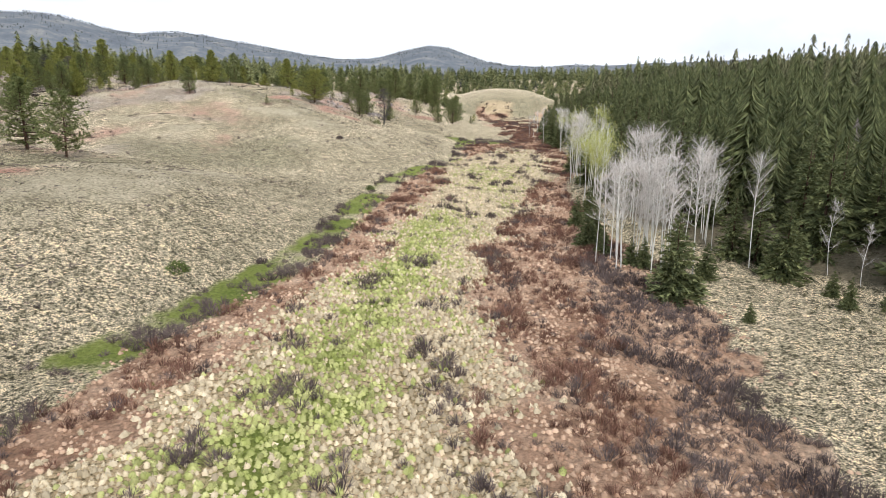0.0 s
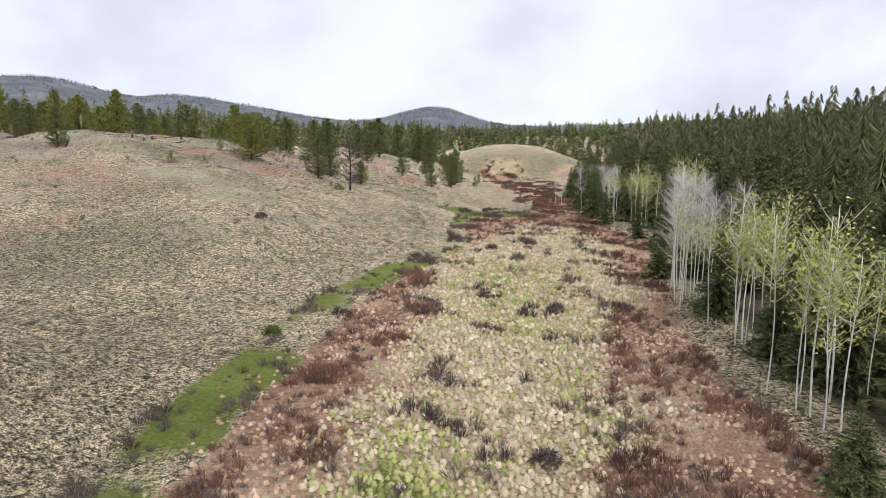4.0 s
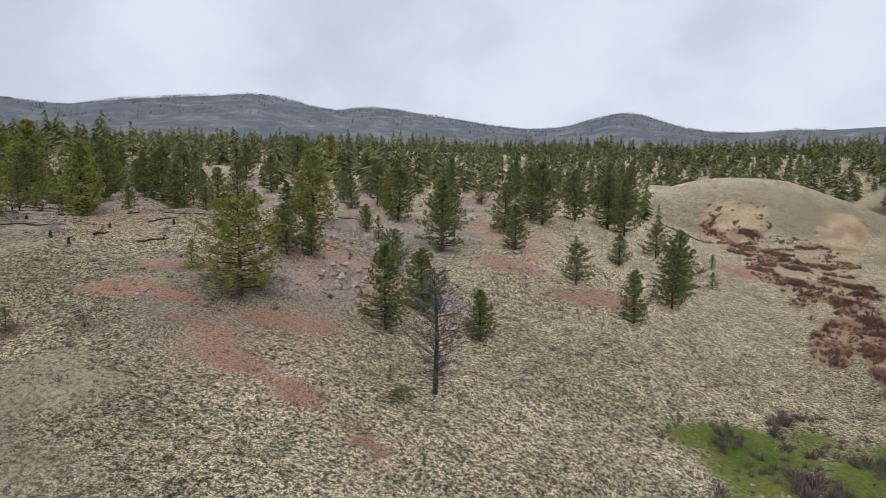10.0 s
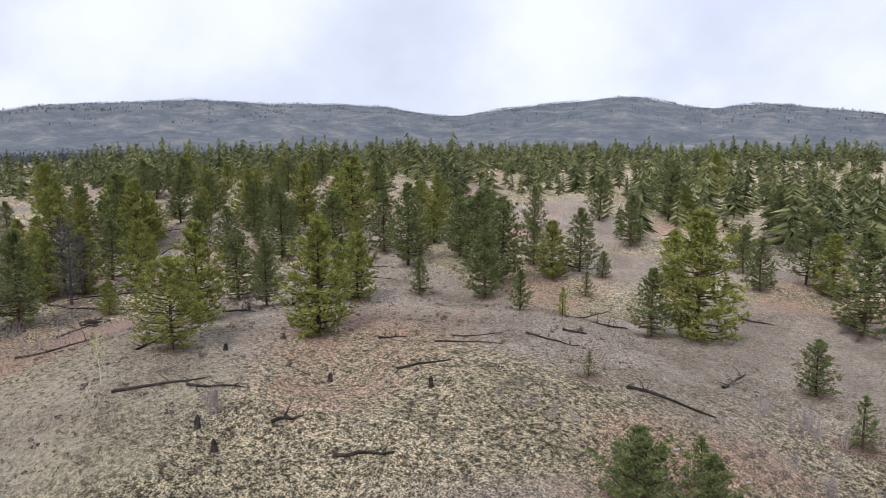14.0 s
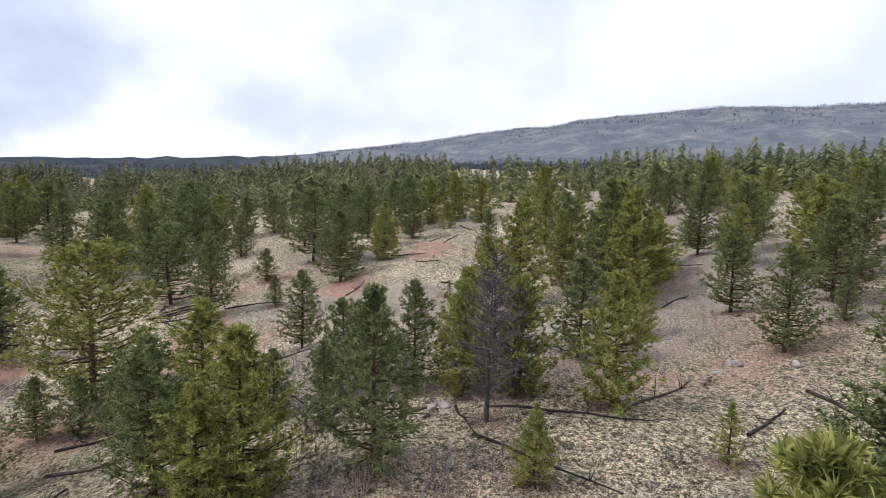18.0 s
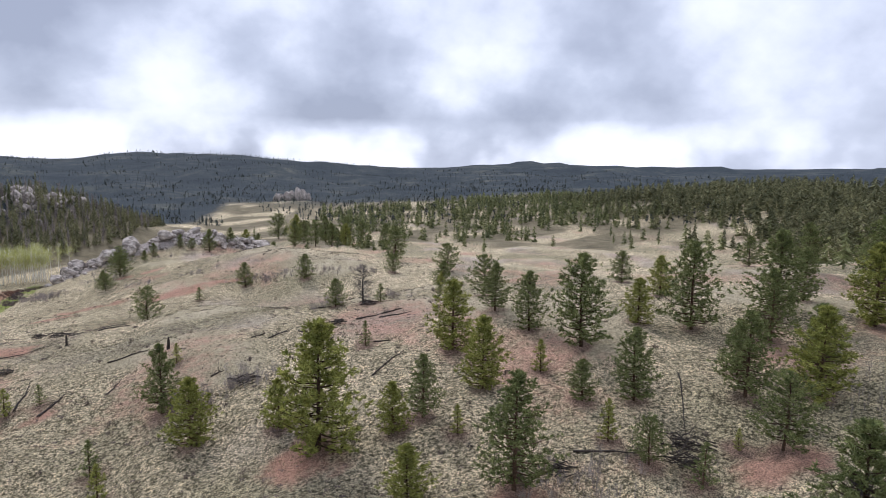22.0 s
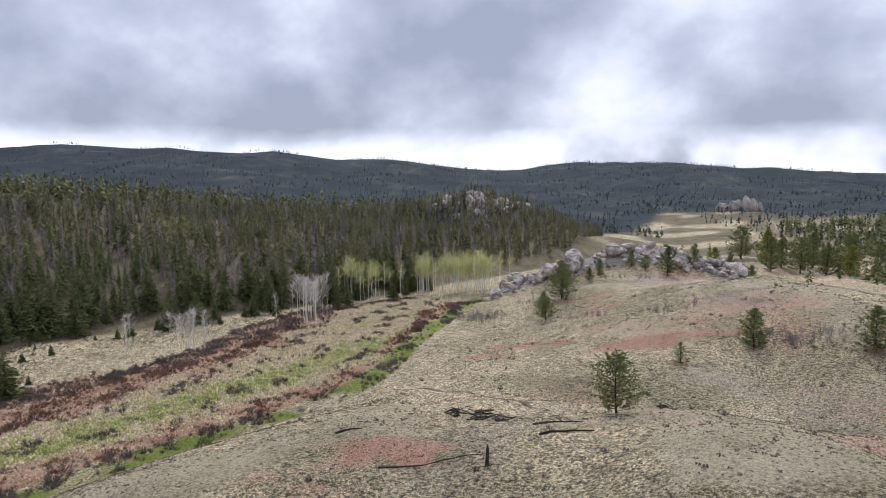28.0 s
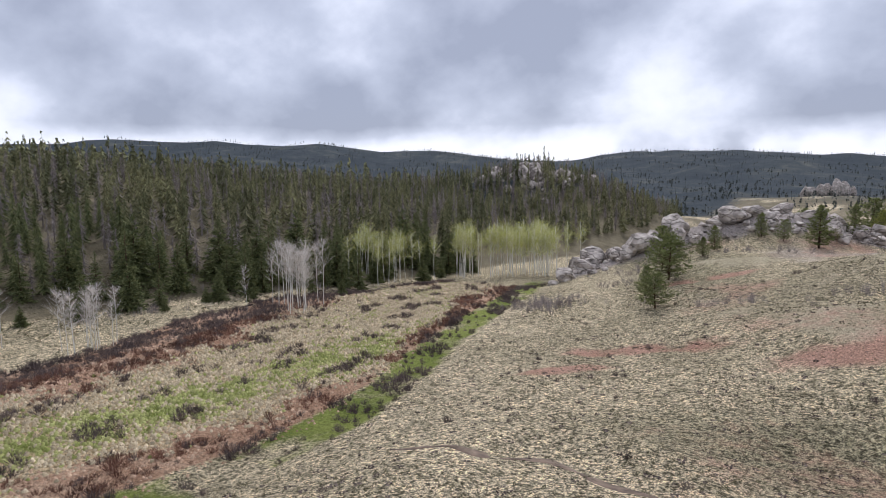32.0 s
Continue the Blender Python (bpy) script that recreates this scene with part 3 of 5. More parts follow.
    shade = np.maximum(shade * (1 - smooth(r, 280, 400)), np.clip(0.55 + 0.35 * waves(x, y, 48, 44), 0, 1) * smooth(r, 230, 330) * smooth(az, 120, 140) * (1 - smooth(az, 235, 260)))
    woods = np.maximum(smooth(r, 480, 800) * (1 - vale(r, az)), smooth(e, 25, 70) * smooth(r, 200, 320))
    bulge = ground_z(x, y) - 0.25 * (ground_z(x + 13, y) + ground_z(x - 13, y) + ground_z(x, y + 13) + ground_z(x, y - 13))
    crest = smooth(bulge, 0.05, 1.1) * smooth(d, 4, 20) * (1 - smooth(y, 150, 230)) * (1 - smooth(r, 300, 420))
    # the last map marks far northern slopes that get the painted haze colour
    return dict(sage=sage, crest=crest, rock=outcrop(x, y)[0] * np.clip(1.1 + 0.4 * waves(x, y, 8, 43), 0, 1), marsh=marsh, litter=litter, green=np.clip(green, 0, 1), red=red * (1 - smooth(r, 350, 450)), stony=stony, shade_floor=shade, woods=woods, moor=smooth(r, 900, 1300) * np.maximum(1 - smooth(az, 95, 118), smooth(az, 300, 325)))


# ---------------------------------------------------------------- mesh helpers
def mesh_of(name, verts, faces, material, smooth_faces=False):
    verts, faces = np.ascontiguousarray(verts, np.float32), np.ascontiguousarray(faces, np.int32)
    me = bpy.data.meshes.new(name)
    nf, k = faces.shape
    me.vertices.add(len(verts))
    me.vertices.foreach_set("co", verts.ravel())
    me.loops.add(nf * k)
    me.loops.foreach_set("vertex_index", faces.ravel())
    me.polygons.add(nf)
    me.polygons.foreach_set("loop_start", np.arange(0, nf * k, k, dtype=np.int32))
    me.update(calc_edges=True)
    if smooth_faces:
        me.polygons.foreach_set("use_smooth", np.ones(nf, dtype=bool))
    me.materials.append(material)
    return me


def part_mesh(name, me, parent, label=""):
    ob = new(name, me)
    ob.parent = parent
    return tagged(ob, label)


class Pile:
    """Gathers triangles of many small pieces for one mesh."""

    def __init__(self):
        self.v, self.f, self.n = [], [], 0

    def add(self, v, f):
        self.v.append(np.asarray(v, float).reshape(-1, 3))
        self.f.append(np.asarray(f, int).reshape(-1, 3) + self.n)
        self.n += len(self.v[-1])

    def blades(self, root, tip, width):
        """Thin triangles from root to tip, width wide at the middle of their length."""
        root, tip = np.asarray(root, float), np.asarray(tip, float)
        n = len(root)
        way = tip - root
        side = np.cross(way, np.random.normal(size=(n, 3)))
        side /= np.linalg.norm(side, axis=1)[:, None] + 1e-9
        side = side * np.broadcast_to(np.asarray(width, float), (n,))[:, None] / 2
        v = np.stack([root - side, root + side, tip], 1)
        self.add(v, np.arange(3 * n))

    def tube(self, path, radii, sides=5):
        path = np.asarray(path, float)
        rings = []
        for i, p in enumerate(path):
            a, b = path[max(i - 1, 0)], path[min(i + 1, len(path) - 1)]
            w = (b - a) / (np.linalg.norm(b - a) + 1e-9)
            u = np.cross(w, (0.31, 0.95, 0.02) if abs(w[2]) > 0.7 else (0, 0, 1))
            u /= np.linalg.norm(u) + 1e-9
            t = np.cross(w, u)
            ang = np.arange(sides) * 2 * np.pi / sides
            rings.append(p + radii[i] * (np.cos(ang)[:, None] * u + np.sin(ang)[:, None] * t))
        v = np.concatenate(rings + [path[-1:]])
        f = []
        for i in range(len(path) - 1):
            for s in range(sides):
                a, b = i * sides + s, i * sides + (s + 1) % sides
                f += [(a, b, b + sides), (a, b + sides, a + sides)]
        for s in range(sides):
            f.append(((len(path) - 1) * sides + s, (len(path) - 1) * sides + (s + 1) % sides, len(v) - 1))
        self.add(v, f)

    def mesh(self, name, material, smooth_faces=False):
        return mesh_of(name, np.concatenate(self.v), np.concatenate(self.f), material, smooth_faces)


# ---------------------------------------------------------------- the ground: one sheet to the horizon
def spread(lo, hi, step, far, grow):
    out = list(np.arange(lo, hi + step / 2, step))
    g = step
    while out[-1] < far:
        g = min(g * grow, 90)
        out.append(out[-1] + g)
    g = step
    head = [out[0]]
    while head[-1] > -far:
        g = min(g * grow, 90)
        head.append(head[-1] - g)
    return np.array(head[:0:-1] + out)


gx, gy = spread(-185, 62, 1.3, 4700, 1.09), spread(-72, 262, 1.3, 4700, 1.09)
GX, GY = np.meshgrid(gx, gy)
flat_x, flat_y = GX.ravel(), GY.ravel()
nx, ny = len(gx), len(gy)
ii = (np.arange(ny - 1)[:, None] * nx + np.arange(nx - 1)).ravel()
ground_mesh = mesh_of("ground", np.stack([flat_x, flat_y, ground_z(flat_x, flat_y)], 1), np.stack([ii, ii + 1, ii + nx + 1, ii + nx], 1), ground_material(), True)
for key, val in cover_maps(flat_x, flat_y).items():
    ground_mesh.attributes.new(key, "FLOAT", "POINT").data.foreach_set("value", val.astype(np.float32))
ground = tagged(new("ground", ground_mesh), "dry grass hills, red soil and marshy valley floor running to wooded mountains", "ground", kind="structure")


# ---------------------------------------------------------------- trees
rng = np.random.RandomState(7)


def unit(v):
    return v / (np.linalg.norm(v, axis=-1, keepdims=True) + 1e-9)


def pine_meshes(seed, h, spread_, bare_below, limbs, tufts, blades, needle, flat_top=0.0, droop=0.1, blade=0.36, ends=0.62):
    """Trunk with limbs, and needles in tufts along the limbs, of one pine h metres high."""
    r = np.random.RandomState(seed)
    np.random.seed(seed)
    wood, crown = Pile(), Pile()
    bend = r.normal(0, 0.02 * h, 2)
    zs = np.linspace(0, 1, 7)
    axis = np.stack([bend[0] * np.sin(zs * 2.6), bend[1] * np.sin(zs * 2.1), zs * h], 1)
    axis[0, 2] = -0.25
    wood.tube(axis, 0.022 * h * (1 - 0.9 * zs) + 0.012, 7)
    for i in range(limbs):
        q = bare_below + (0.985 - bare_below) * (i + r.uniform(0, 0.9)) / limbs
        rel = (q - bare_below) / (1 - bare_below)
        reach = spread_ * h * ((1 - rel) ** (0.75 - 0.45 * flat_top) * (0.45 + 0.55 * min(1, rel * 4 + 0.25)) + 0.02) * r.uniform(0.6, 1.15)
        az = i * 2.4 + r.uniform(-0.5, 0.5)
        up = 0.10 + 0.55 * rel - droop + r.uniform(-0.15, 0.15)
        a = np.array([np.interp(q, zs, axis[:, 0]), np.interp(q, zs, axis[:, 1]), q * h])
        out = np.array([math.cos(az), math.sin(az), up])
        mid = a + out * reach * 0.55 + (0, 0, -0.03 * reach)
        end = a + out * reach + np.array([0, 0, 0.16 * reach]) + r.normal(0, 0.05 * reach, 3)
        wood.tube([a, mid, end], [0.010 * h * (1 - 0.7 * q), 0.006 * h * (1 - 0.6 * q), 0.008], 3)
        n = max(2, int(tufts * (0.45 + 0.7 * reach / (spread_ * h))))
        along = (0.12 + 0.98 * r.uniform(0, 1, n)[:, None] ** ends)
        c = np.where(along < 0.55, a + (mid - a) * along / 0.55, mid + (end - mid) * (along - 0.55) / 0.45)
        c = c + r.normal(0, 1, (n, 3)) * np.array([0.15, 0.15, 0.075]) * (0.3 + reach * 0.6)
        root = np.repeat(c, blades, 0)
        way = unit(r.normal(0, 1, (n * blades, 3)) * (1, 1, 0.6) + out * 0.5 + (0, 0, 0.35))
        crown.blades(root - way * 0.05, root + way * blade * r.uniform(0.5, 1.1, (n * blades, 1)), blade * 0.27)
    top = axis[-1] + (0, 0, -0.1)
    way = unit(r.normal(0, 1, (26, 3)) * (1, 1, 0.6) + (0, 0, 0.9))
    crown.blades(np.repeat(top[None], 26, 0), top + way * blade * 1.2, blade * 0.4)
    return wood.mesh("trunk", PINE_BARK), crown.mesh("crown", needle)


def spruce_meshes(seed, h, spread_, levels, per, needle, ragged=0.15):
    """A narrow cone of drooping whorled boughs."""
    r = np.random.RandomState(seed)
    np.random.seed(seed)
    wood, crown = Pile(), Pile()
    wood.tube([(0, 0, -0.25), (0, 0, h * 0.5), (0, 0, h * 0.985)], [0.017 * h, 0.010 * h, 0.01], 6)
    for i in range(levels):
        q = 0.03 + 0.95 * i / levels
        reach = spread_ * h * (1 - q) ** 0.85 + 0.05
        for k in range(max(4, int(per * (1 - 0.5 * q)))):
            az = r.uniform(0, 6.283)
            ln = reach * r.uniform(1 - 2.5 * ragged, 1 + ragged)
            out = np.array([math.cos(az), math.sin(az), 0])
            a = np.array([0, 0, q * h + r.uniform(-0.5, 0.5) * h / levels])
            end = a + out * ln + (0, 0, -0.28 * ln + 0.10 * h * q * 0.6)
            n = 7
            s = np.linspace(0.15, 1.0, n)[:, None]
            root = a + (end - a) * s + (0, 0, 0.05)
            side = np.array([-out[1], out[0], 0]) * r.choice([-1, 1], (n, 1))
            tip = root + out * ln * 0.25 + side * ln * 0.28 * (1.15 - s) + (0, 0, -0.10 * ln - 0.04) + r.normal(0, 0.03, (n, 3))
            crown.blades(root, tip, 0.11 * ln + 0.05)
            crown.blades(root, 2 * root - tip + (out * ln * 0.5), 0.11 * ln + 0.05)
            crown.blades((a + (0, 0, 0.03))[None], end[None], 0.10 * ln + 0.05)
    crown.blades(np.array([[0, 0, h * 0.9]] * 5), np.array([[0, 0, h]] * 5) + r.normal(0, 0.04, (5, 3)), 0.14)
    return wood.mesh("trunk", PINE_BARK), crown.mesh("crown", needle)


def aspen_meshes(seed, h, leaves=0, crooked=0.0, low=0.45):
    """A white trunk, forking limbs and a haze of fine twigs; leaves of the first spring green where asked."""
    r = np.random.RandomState(seed)
    np.random.seed(seed)
    wood, crown = Pile(), Pile()
    zs = np.linspace(0, 1, 8)
    axis = np.stack([crooked * h * np.sin(zs * 5 + seed), crooked * h * np.cos(zs * 4 + seed) - crooked * h * math.cos(seed), zs * h * 0.95], 1)
    axis[0, 2] = -0.2
    wood.tube(axis, 0.0044 * h * (1 - 0.8 * zs) + 0.008, 5)
    tips = []
    for i in range(30):
        q = low + (0.95 - low) * r.uniform(0, 1) ** 0.9
        a = np.array([np.interp(q, zs, axis[:, k]) for k in range(3)])
        az = i * 2.4 + r.uniform(-0.6, 0.6)
        ln = h * (0.155 * (1 - q) ** 0.6 + 0.03) * r.uniform(0.35, 1.5)
        out = np.array([math.cos(az), math.sin(az), r.uniform(0.35, 1.6)])
        mid, end = a + out * ln * 0.5, a + out * ln + (0, 0, 0.1 * ln)
        wood.tube([a, mid, end], [0.0022 * h, 0.0014 * h, 0.003], 3)
        tips.append((a, mid, end))
    for a, mid, end in tips:
        n = 12 if leaves else 34
        s = r.uniform(0.25, 1, (n, 1))
        root = a + (end - a) * s
        way = unit(r.normal(0, 0.8, (n, 3)) + unit(end - a) + (0, 0, 0.4))
        tip = root + way * h * 0.075 * r.uniform(0.5, 1.3, (n, 1))
        crown.blades(root, tip, 0.0075)
        if leaves:
            m = leaves
            lf = end + (a - end) * r.uniform(-0.2, 0.9, (m, 1)) + r.normal(0, 0.035 * h, (m, 3))
            tips_ = lf + r.normal(0, 0.10, (m, 3))
            crown.blades(lf, tips_, 0.12)
    return wood.mesh("trunk", ASPEN_BARK), crown.mesh("crown", ASPEN_LEAF if leaves else TWIG)


def snag_meshes(seed, h):
    """A dead standing tree: bare trunk and a broom of grey limbs."""
    r = np.random.RandomState(seed)
    np.random.seed(seed)
    wood, crown = Pile(), Pile()
    wood.tube([(0, 0, -0.2), (0.02 * h, 0, 0.5 * h), (0, 0.02 * h, h)], [0.022 * h, 0.014 * h, 0.012], 6)
    for i in range(76):
        q = 0.14 + 0.84 * i / 76
        az, ln = i * 2.4 + r.uniform(-0.4, 0.4), h * 0.36 * (1 - q) ** 0.6 * min(1, q * 3.2) * r.uniform(0.5, 1.2) + 0.12
        a = np.array([0.02 * h * math.sin(q * 3), 0, q * h])
        out = np.array([math.cos(az), math.sin(az), r.uniform(-0.05, 0.6)])
        end = a + out * ln + (0, 0, 0.15 * ln)
        crown.tube([a, a + out * ln * 0.5 + r.normal(0, 0.04 * ln, 3), end], [0.006 * h * (1 - 0.6 * q), 0.004 * h, 0.006], 3)
        n = 22
        root = a + (end - a) * r.uniform(0.2, 1, (n, 1))
        crown.blades(root, root + unit(r.normal(0, 0.8, (n, 3)) + out) * 0.07 * h * r.uniform(0.5, 1.2, (n, 1)), 0.04)
    return wood.mesh("trunk", SNAG_WOOD), crown.mesh("crown", SNAG_WOOD)


def model(name, meshes, label, category, group, height):
    """A tree to copy: an empty at the foot of the trunk, with its parts."""
    ob = tagged(new(name), label, category, group)
    for me in meshes:
        part_mesh(me.name.split(".")[0], me, ob)
    ob["tall"] = height
    return ob


used = set()


def plant(ob, x, y, height, turn=None, lean=0.0, broad=1.0):
    """Sets one tree of that height on the ground; the model itself is the first of its kind."""
    s = height / ob["tall"]
    turn = rng.uniform(0, 360) if turn is None else turn
    wide = s * rng.uniform(0.9, 1.15) * broad
    m = pose(x, y, gz(x, y) - 0.05, lean, 0, turn) @ Matrix.Diagonal((wide, wide, s, 1))
    if ob.name not in used:
        used.add(ob.name)
        ob.matrix_basis = m
        return ob
    k = ob.scale
    return copy_thing(ob, m @ Matrix.Diagonal((1 / k.x, 1 / k.y, 1 / k.z, 1)))


PINES_ = "pines of the open hills"
PINE = [
    model("pine_tree", pine_meshes(1, 8, 0.46, 0.06, 78, 19, 12, PINE_NEEDLE), "full green pine with a straight trunk on dry grass", "pine tree", PINES_, 8),
    model("pine_tree", pine_meshes(2, 9, 0.40, 0.08, 82, 19, 12, PINE_NEEDLE), "tall dark green pine with drooping lower limbs", "pine tree", PINES_, 9),
    model("pine_tree", pine_meshes(3, 8, 0.50, 0.11, 62, 22, 12, PINE_NEEDLE, flat_top=0.55), "broad open-crowned pine on stony red soil", "pine tree", PINES_, 8),
    model("pine_tree", pine_meshes(4, 7, 0.45, 0.03, 80, 19, 12, PINE_YOUNG), "dense cone-shaped pine branched down to the ground", "pine tree", PINES_, 7),
]
OLD_PINE = model("pine_tree", pine_meshes(5, 8.7, 0.43, 0.08, 84, 34, 14, PINE_YOUNG, flat_top=0.65, blade=0.27, ends=0.45), "old spreading pine with yellow-green needles and bare limbs showing", "pine tree", PINES_, 8.7)
YOUNG = [
    model("young_pine", pine_meshes(6, 3, 0.30, 0.03, 38, 7, 10, PINE_YOUNG, blade=0.24), "bright green young pine on dry grass", "pine tree", PINES_, 3),
    model("young_pine", pine_meshes(8, 3, 0.40, 0.02, 34, 7, 10, PINE_NEEDLE, blade=0.24), "small bushy pine sapling on dry grass", "pine tree", PINES_, 3),
]
SPRUCES_ = "spruces along the meadow's wooded edge"
SPRUCE = [
    model("spruce_tree", spruce_meshes(11, 10, 0.22, 26, 12, SPRUCE_NEEDLE), "dark green narrow spruce at the forest edge", "spruce tree", SPRUCES_, 10),
    model("spruce_tree", spruce_meshes(12, 9, 0.31, 26, 13, SPRUCE_NEEDLE), "dark green spruce with boughs down to the ground", "spruce tree", SPRUCES_, 9),
    model("spruce_tree", spruce_meshes(13, 11, 0.18, 28, 11, SPRUCE_NEEDLE, 0.25), "tall ragged spruce in the dense forest", "spruce tree", SPRUCES_, 11),
]
ASPENS_ = "aspens beside the marsh meadow"
BARE = [model("aspen_tree", aspen_meshes(21 + k, 9, 0, c, lo), "bare white-barked aspen with a haze of pale twigs", "aspen tree", ASPENS_, 9) for k, c, lo in ((0, 0.008, 0.45), (1, 0.012, 0.35), (2, 0.03, 0.3))]
LEAFY = [model("aspen_tree", aspen_meshes(31 + k, 9, 10, 0.012, lo), "white-stemmed aspen coming into yellow-green leaf", "aspen tree", ASPENS_, 9) for k, lo in ((0, 0.52), (1, 0.40))]
SNAG = model("dead_tree", snag_meshes(41, 8), "dead standing pine with bare grey limbs", "dead tree", "dead trees", 8)

# pines as they stand, zone by zone: x, y, height
SPUR_PINES = [(-42.4, 220.5, 4.4), (-37.3, 213.3, 3.4), (-46, 243.7, 10.9), (-41.8, 195.3, 3.7), (-40.5, 199.1, 3.2), (-29.9, 200.4, 4.7), (-24.6, 184.9, 8.2), (-23.3, 192.3, 6.6), (-17, 192.8, 3.5), (-9.4, 214.2, 5.3), (-27.7, 213.4, 10.1), (-18.9, 220.9, 6.7), (-23.3, 234.7, 8.4), (-18.8, 248.8, 11.6), (-13.7, 261.1, 10.4), (-8.4, 300.1, 13.1), (-4.8, 280.2, 8.3), (-31.9, 292.1, 9.7), (-36.8, 274.6, 4.5), (-39.4, 192.1, 5.4), (-37.9, 194.9, 4.9), (-43, 180.7, 2.9), (-11.2, 235.2, 2), (-40.6, 166, 0.9), (-4.3, 234.3, 5.2), (-1.8, 205.7, 6.2), (1.8, 249.4, 5.9), (4.3, 226.3, 9.3), (-16.3, 188.8, 5), (-7.5, 266.8, 11.9)]
SPUR_PINES += [(-3.4, 292.5, 12.9), (12.1, 255.8, 2.8), (-20.2, 175, 1.3), (-45.5, 163.8, 1.9), (-44, 274, 10.3), (-4, 261, 11.3), (-22, 255, 10.4), (10, 236, 2.8), (-33, 234, 8), (3, 218, 8.6)]
BROW_PINES = [(-79.2, 187.3, 8.6), (-69.9, 193.6, 9.5), (-79.8, 211.7, 4.3), (-76.3, 218.6, 8.3), (-68.5, 215.9, 4.1), (-58.2, 223.6, 6.8), (-55.5, 227.3, 12.7), (-93.8, 220.7, 11.2), (-92.9, 229.6, 8.6), (-81.6, 242.9, 9.3), (-74.3, 234.7, 3.2), (-65.5, 219, 2.8), (-69.2, 247.1, 7.9), (-60, 252.4, 7), (-56.8, 258.6, 9.7), (-51.2, 204, 1.8), (-77.9, 243.3, 3.8), (-81.2, 226, 10.8), (-84.8, 260.7, 8.7), (-94, 288.5, 11.9), (-71.9, 287.3, 9.1), (-67.2, 322.5, 10.1), (-90.2, 288, 8), (-89.9, 195.1, 7.5), (-81.6, 194.5, 6.2), (-92.5, 206.1, 3.7), (-87.8, 206.5, 5.9), (-78.9, 203, 6.8), (-66, 261, 6.8), (-93, 235, 9.5)]
KNOLL_PINES = [(-97.2, 201.3, 6.4), (-126.5, 196.1, 5.2), (-99.5, 176.6, 9.6), (-141.1, 185.6, 12.1), (-105.3, 224.8, 9.4), (-111.4, 223.5, 5.1), (-104.5, 258.8, 8.8), (-149.3, 191.2, 9.4), (-142.1, 198.5, 12.7), (-145.7, 196.2, 13.5), (-108.2, 217.4, 9.4), (-113.4, 211.6, 10.5), (-113.4, 346.4, 13.5), (-119.1, 247.2, 9.9), (-129.1, 233.4, 10.3), (-144.2, 219.4, 11.1), (-157.3, 210.6, 9.8), (-99.9, 272.9, 8.9), (-134.2, 226.5, 11.9), (-99.1, 184.6, 3.8), (-98.1, 170.4, 9.1), (-98.7, 165.5, 8.4), (-96.9, 168.6, 6.9), (-106.2, 172.2, 5.2), (-114.8, 173.1, 5.9), (-111.7, 177.1, 7.8), (-110.9, 180.6, 7.8), (-102.7, 185, 2.7), (-101.7, 194.7, 3.3), (-117.9, 221.4, 6.2)]
KNOLL_PINES += [(-108.5, 190.1, 8.6), (-110.4, 184.4, 8), (-119.7, 189.4, 8.3), (-121.2, 206.2, 8.7), (-126.4, 213.5, 4.2), (-120.6, 228.8, 13.1), (-102, 217.3, 6.1), (-132.3, 206, 8.5), (-159, 192.6, 9.2), (-181, 168, 8.6), (-201.3, 174.4, 10), (-129.8, 221.4, 6.4), (-116.3, 240.3, 9.3), (-161.1, 181.7, 7.4), (-152.2, 198.8, 12.1), (-151.9, 224.6, 9), (-109.1, 165.9, 4.9), (-109.5, 167.8, 4.9), (-112.1, 171.8, 7.1), (-116.9, 180.5, 7.4), (-146.8, 181.9, 6.4), (-169.1, 190.7, 8.8), (-182.2, 197.5, 7), (-165.8, 200.3, 10.3), (-164.2, 165.8, 7.7), (-153.1, 185.3, 6.1), (-141.9, 177.5, 1.8), (-66, 166, 6.4), (-193, 166, 10.6), (-82, 171, 4)]
KNOLL_PINES += [(-147, 212, 7.5), (-173, 202, 9.5)]
HOLLOW_PINES = [(-130.3, 130.5, 10.1), (-123.5, 131.5, 7.7), (-160, 124.1, 11.2), (-148.9, 139.6, 10.5), (-142.2, 148.3, 9.8), (-171.4, 123.5, 10.3), (-179.3, 128.4, 9.9), (-135.2, 118.6, 6), (-127.4, 120.2, 3.3), (-109.3, 122.4, 2.1), (-107.1, 160, 6.4), (-156.7, 160.8, 10.4), (-166.2, 154, 11.2), (-159.7, 148.8, 4.9), (-143.8, 155.8, 3.8), (-162.4, 139.5, 10.4), (-173.9, 139, 7.2), (-192.3, 123.3, 6.6), (-181.9, 159.7, 9.6), (-111.2, 140.3, 6.6), (-110.9, 149.6, 4.8), (-125.7, 164.8, 7.4), (-109.1, 163.1, 8.5), (-111.2, 152.8, 4.6), (-112.2, 154.6, 3.9), (-165.3, 122.2, 8.8), (-190, 156.2, 8.1), (-175, 164, 7.8), (-163, 159, 9.1), (-103, 151, 6.2)]
HOLLOW_PINES += [(-178, 149, 9.4), (-179, 119, 11.7), (-184, 126, 12), (-172, 129, 9.4)]
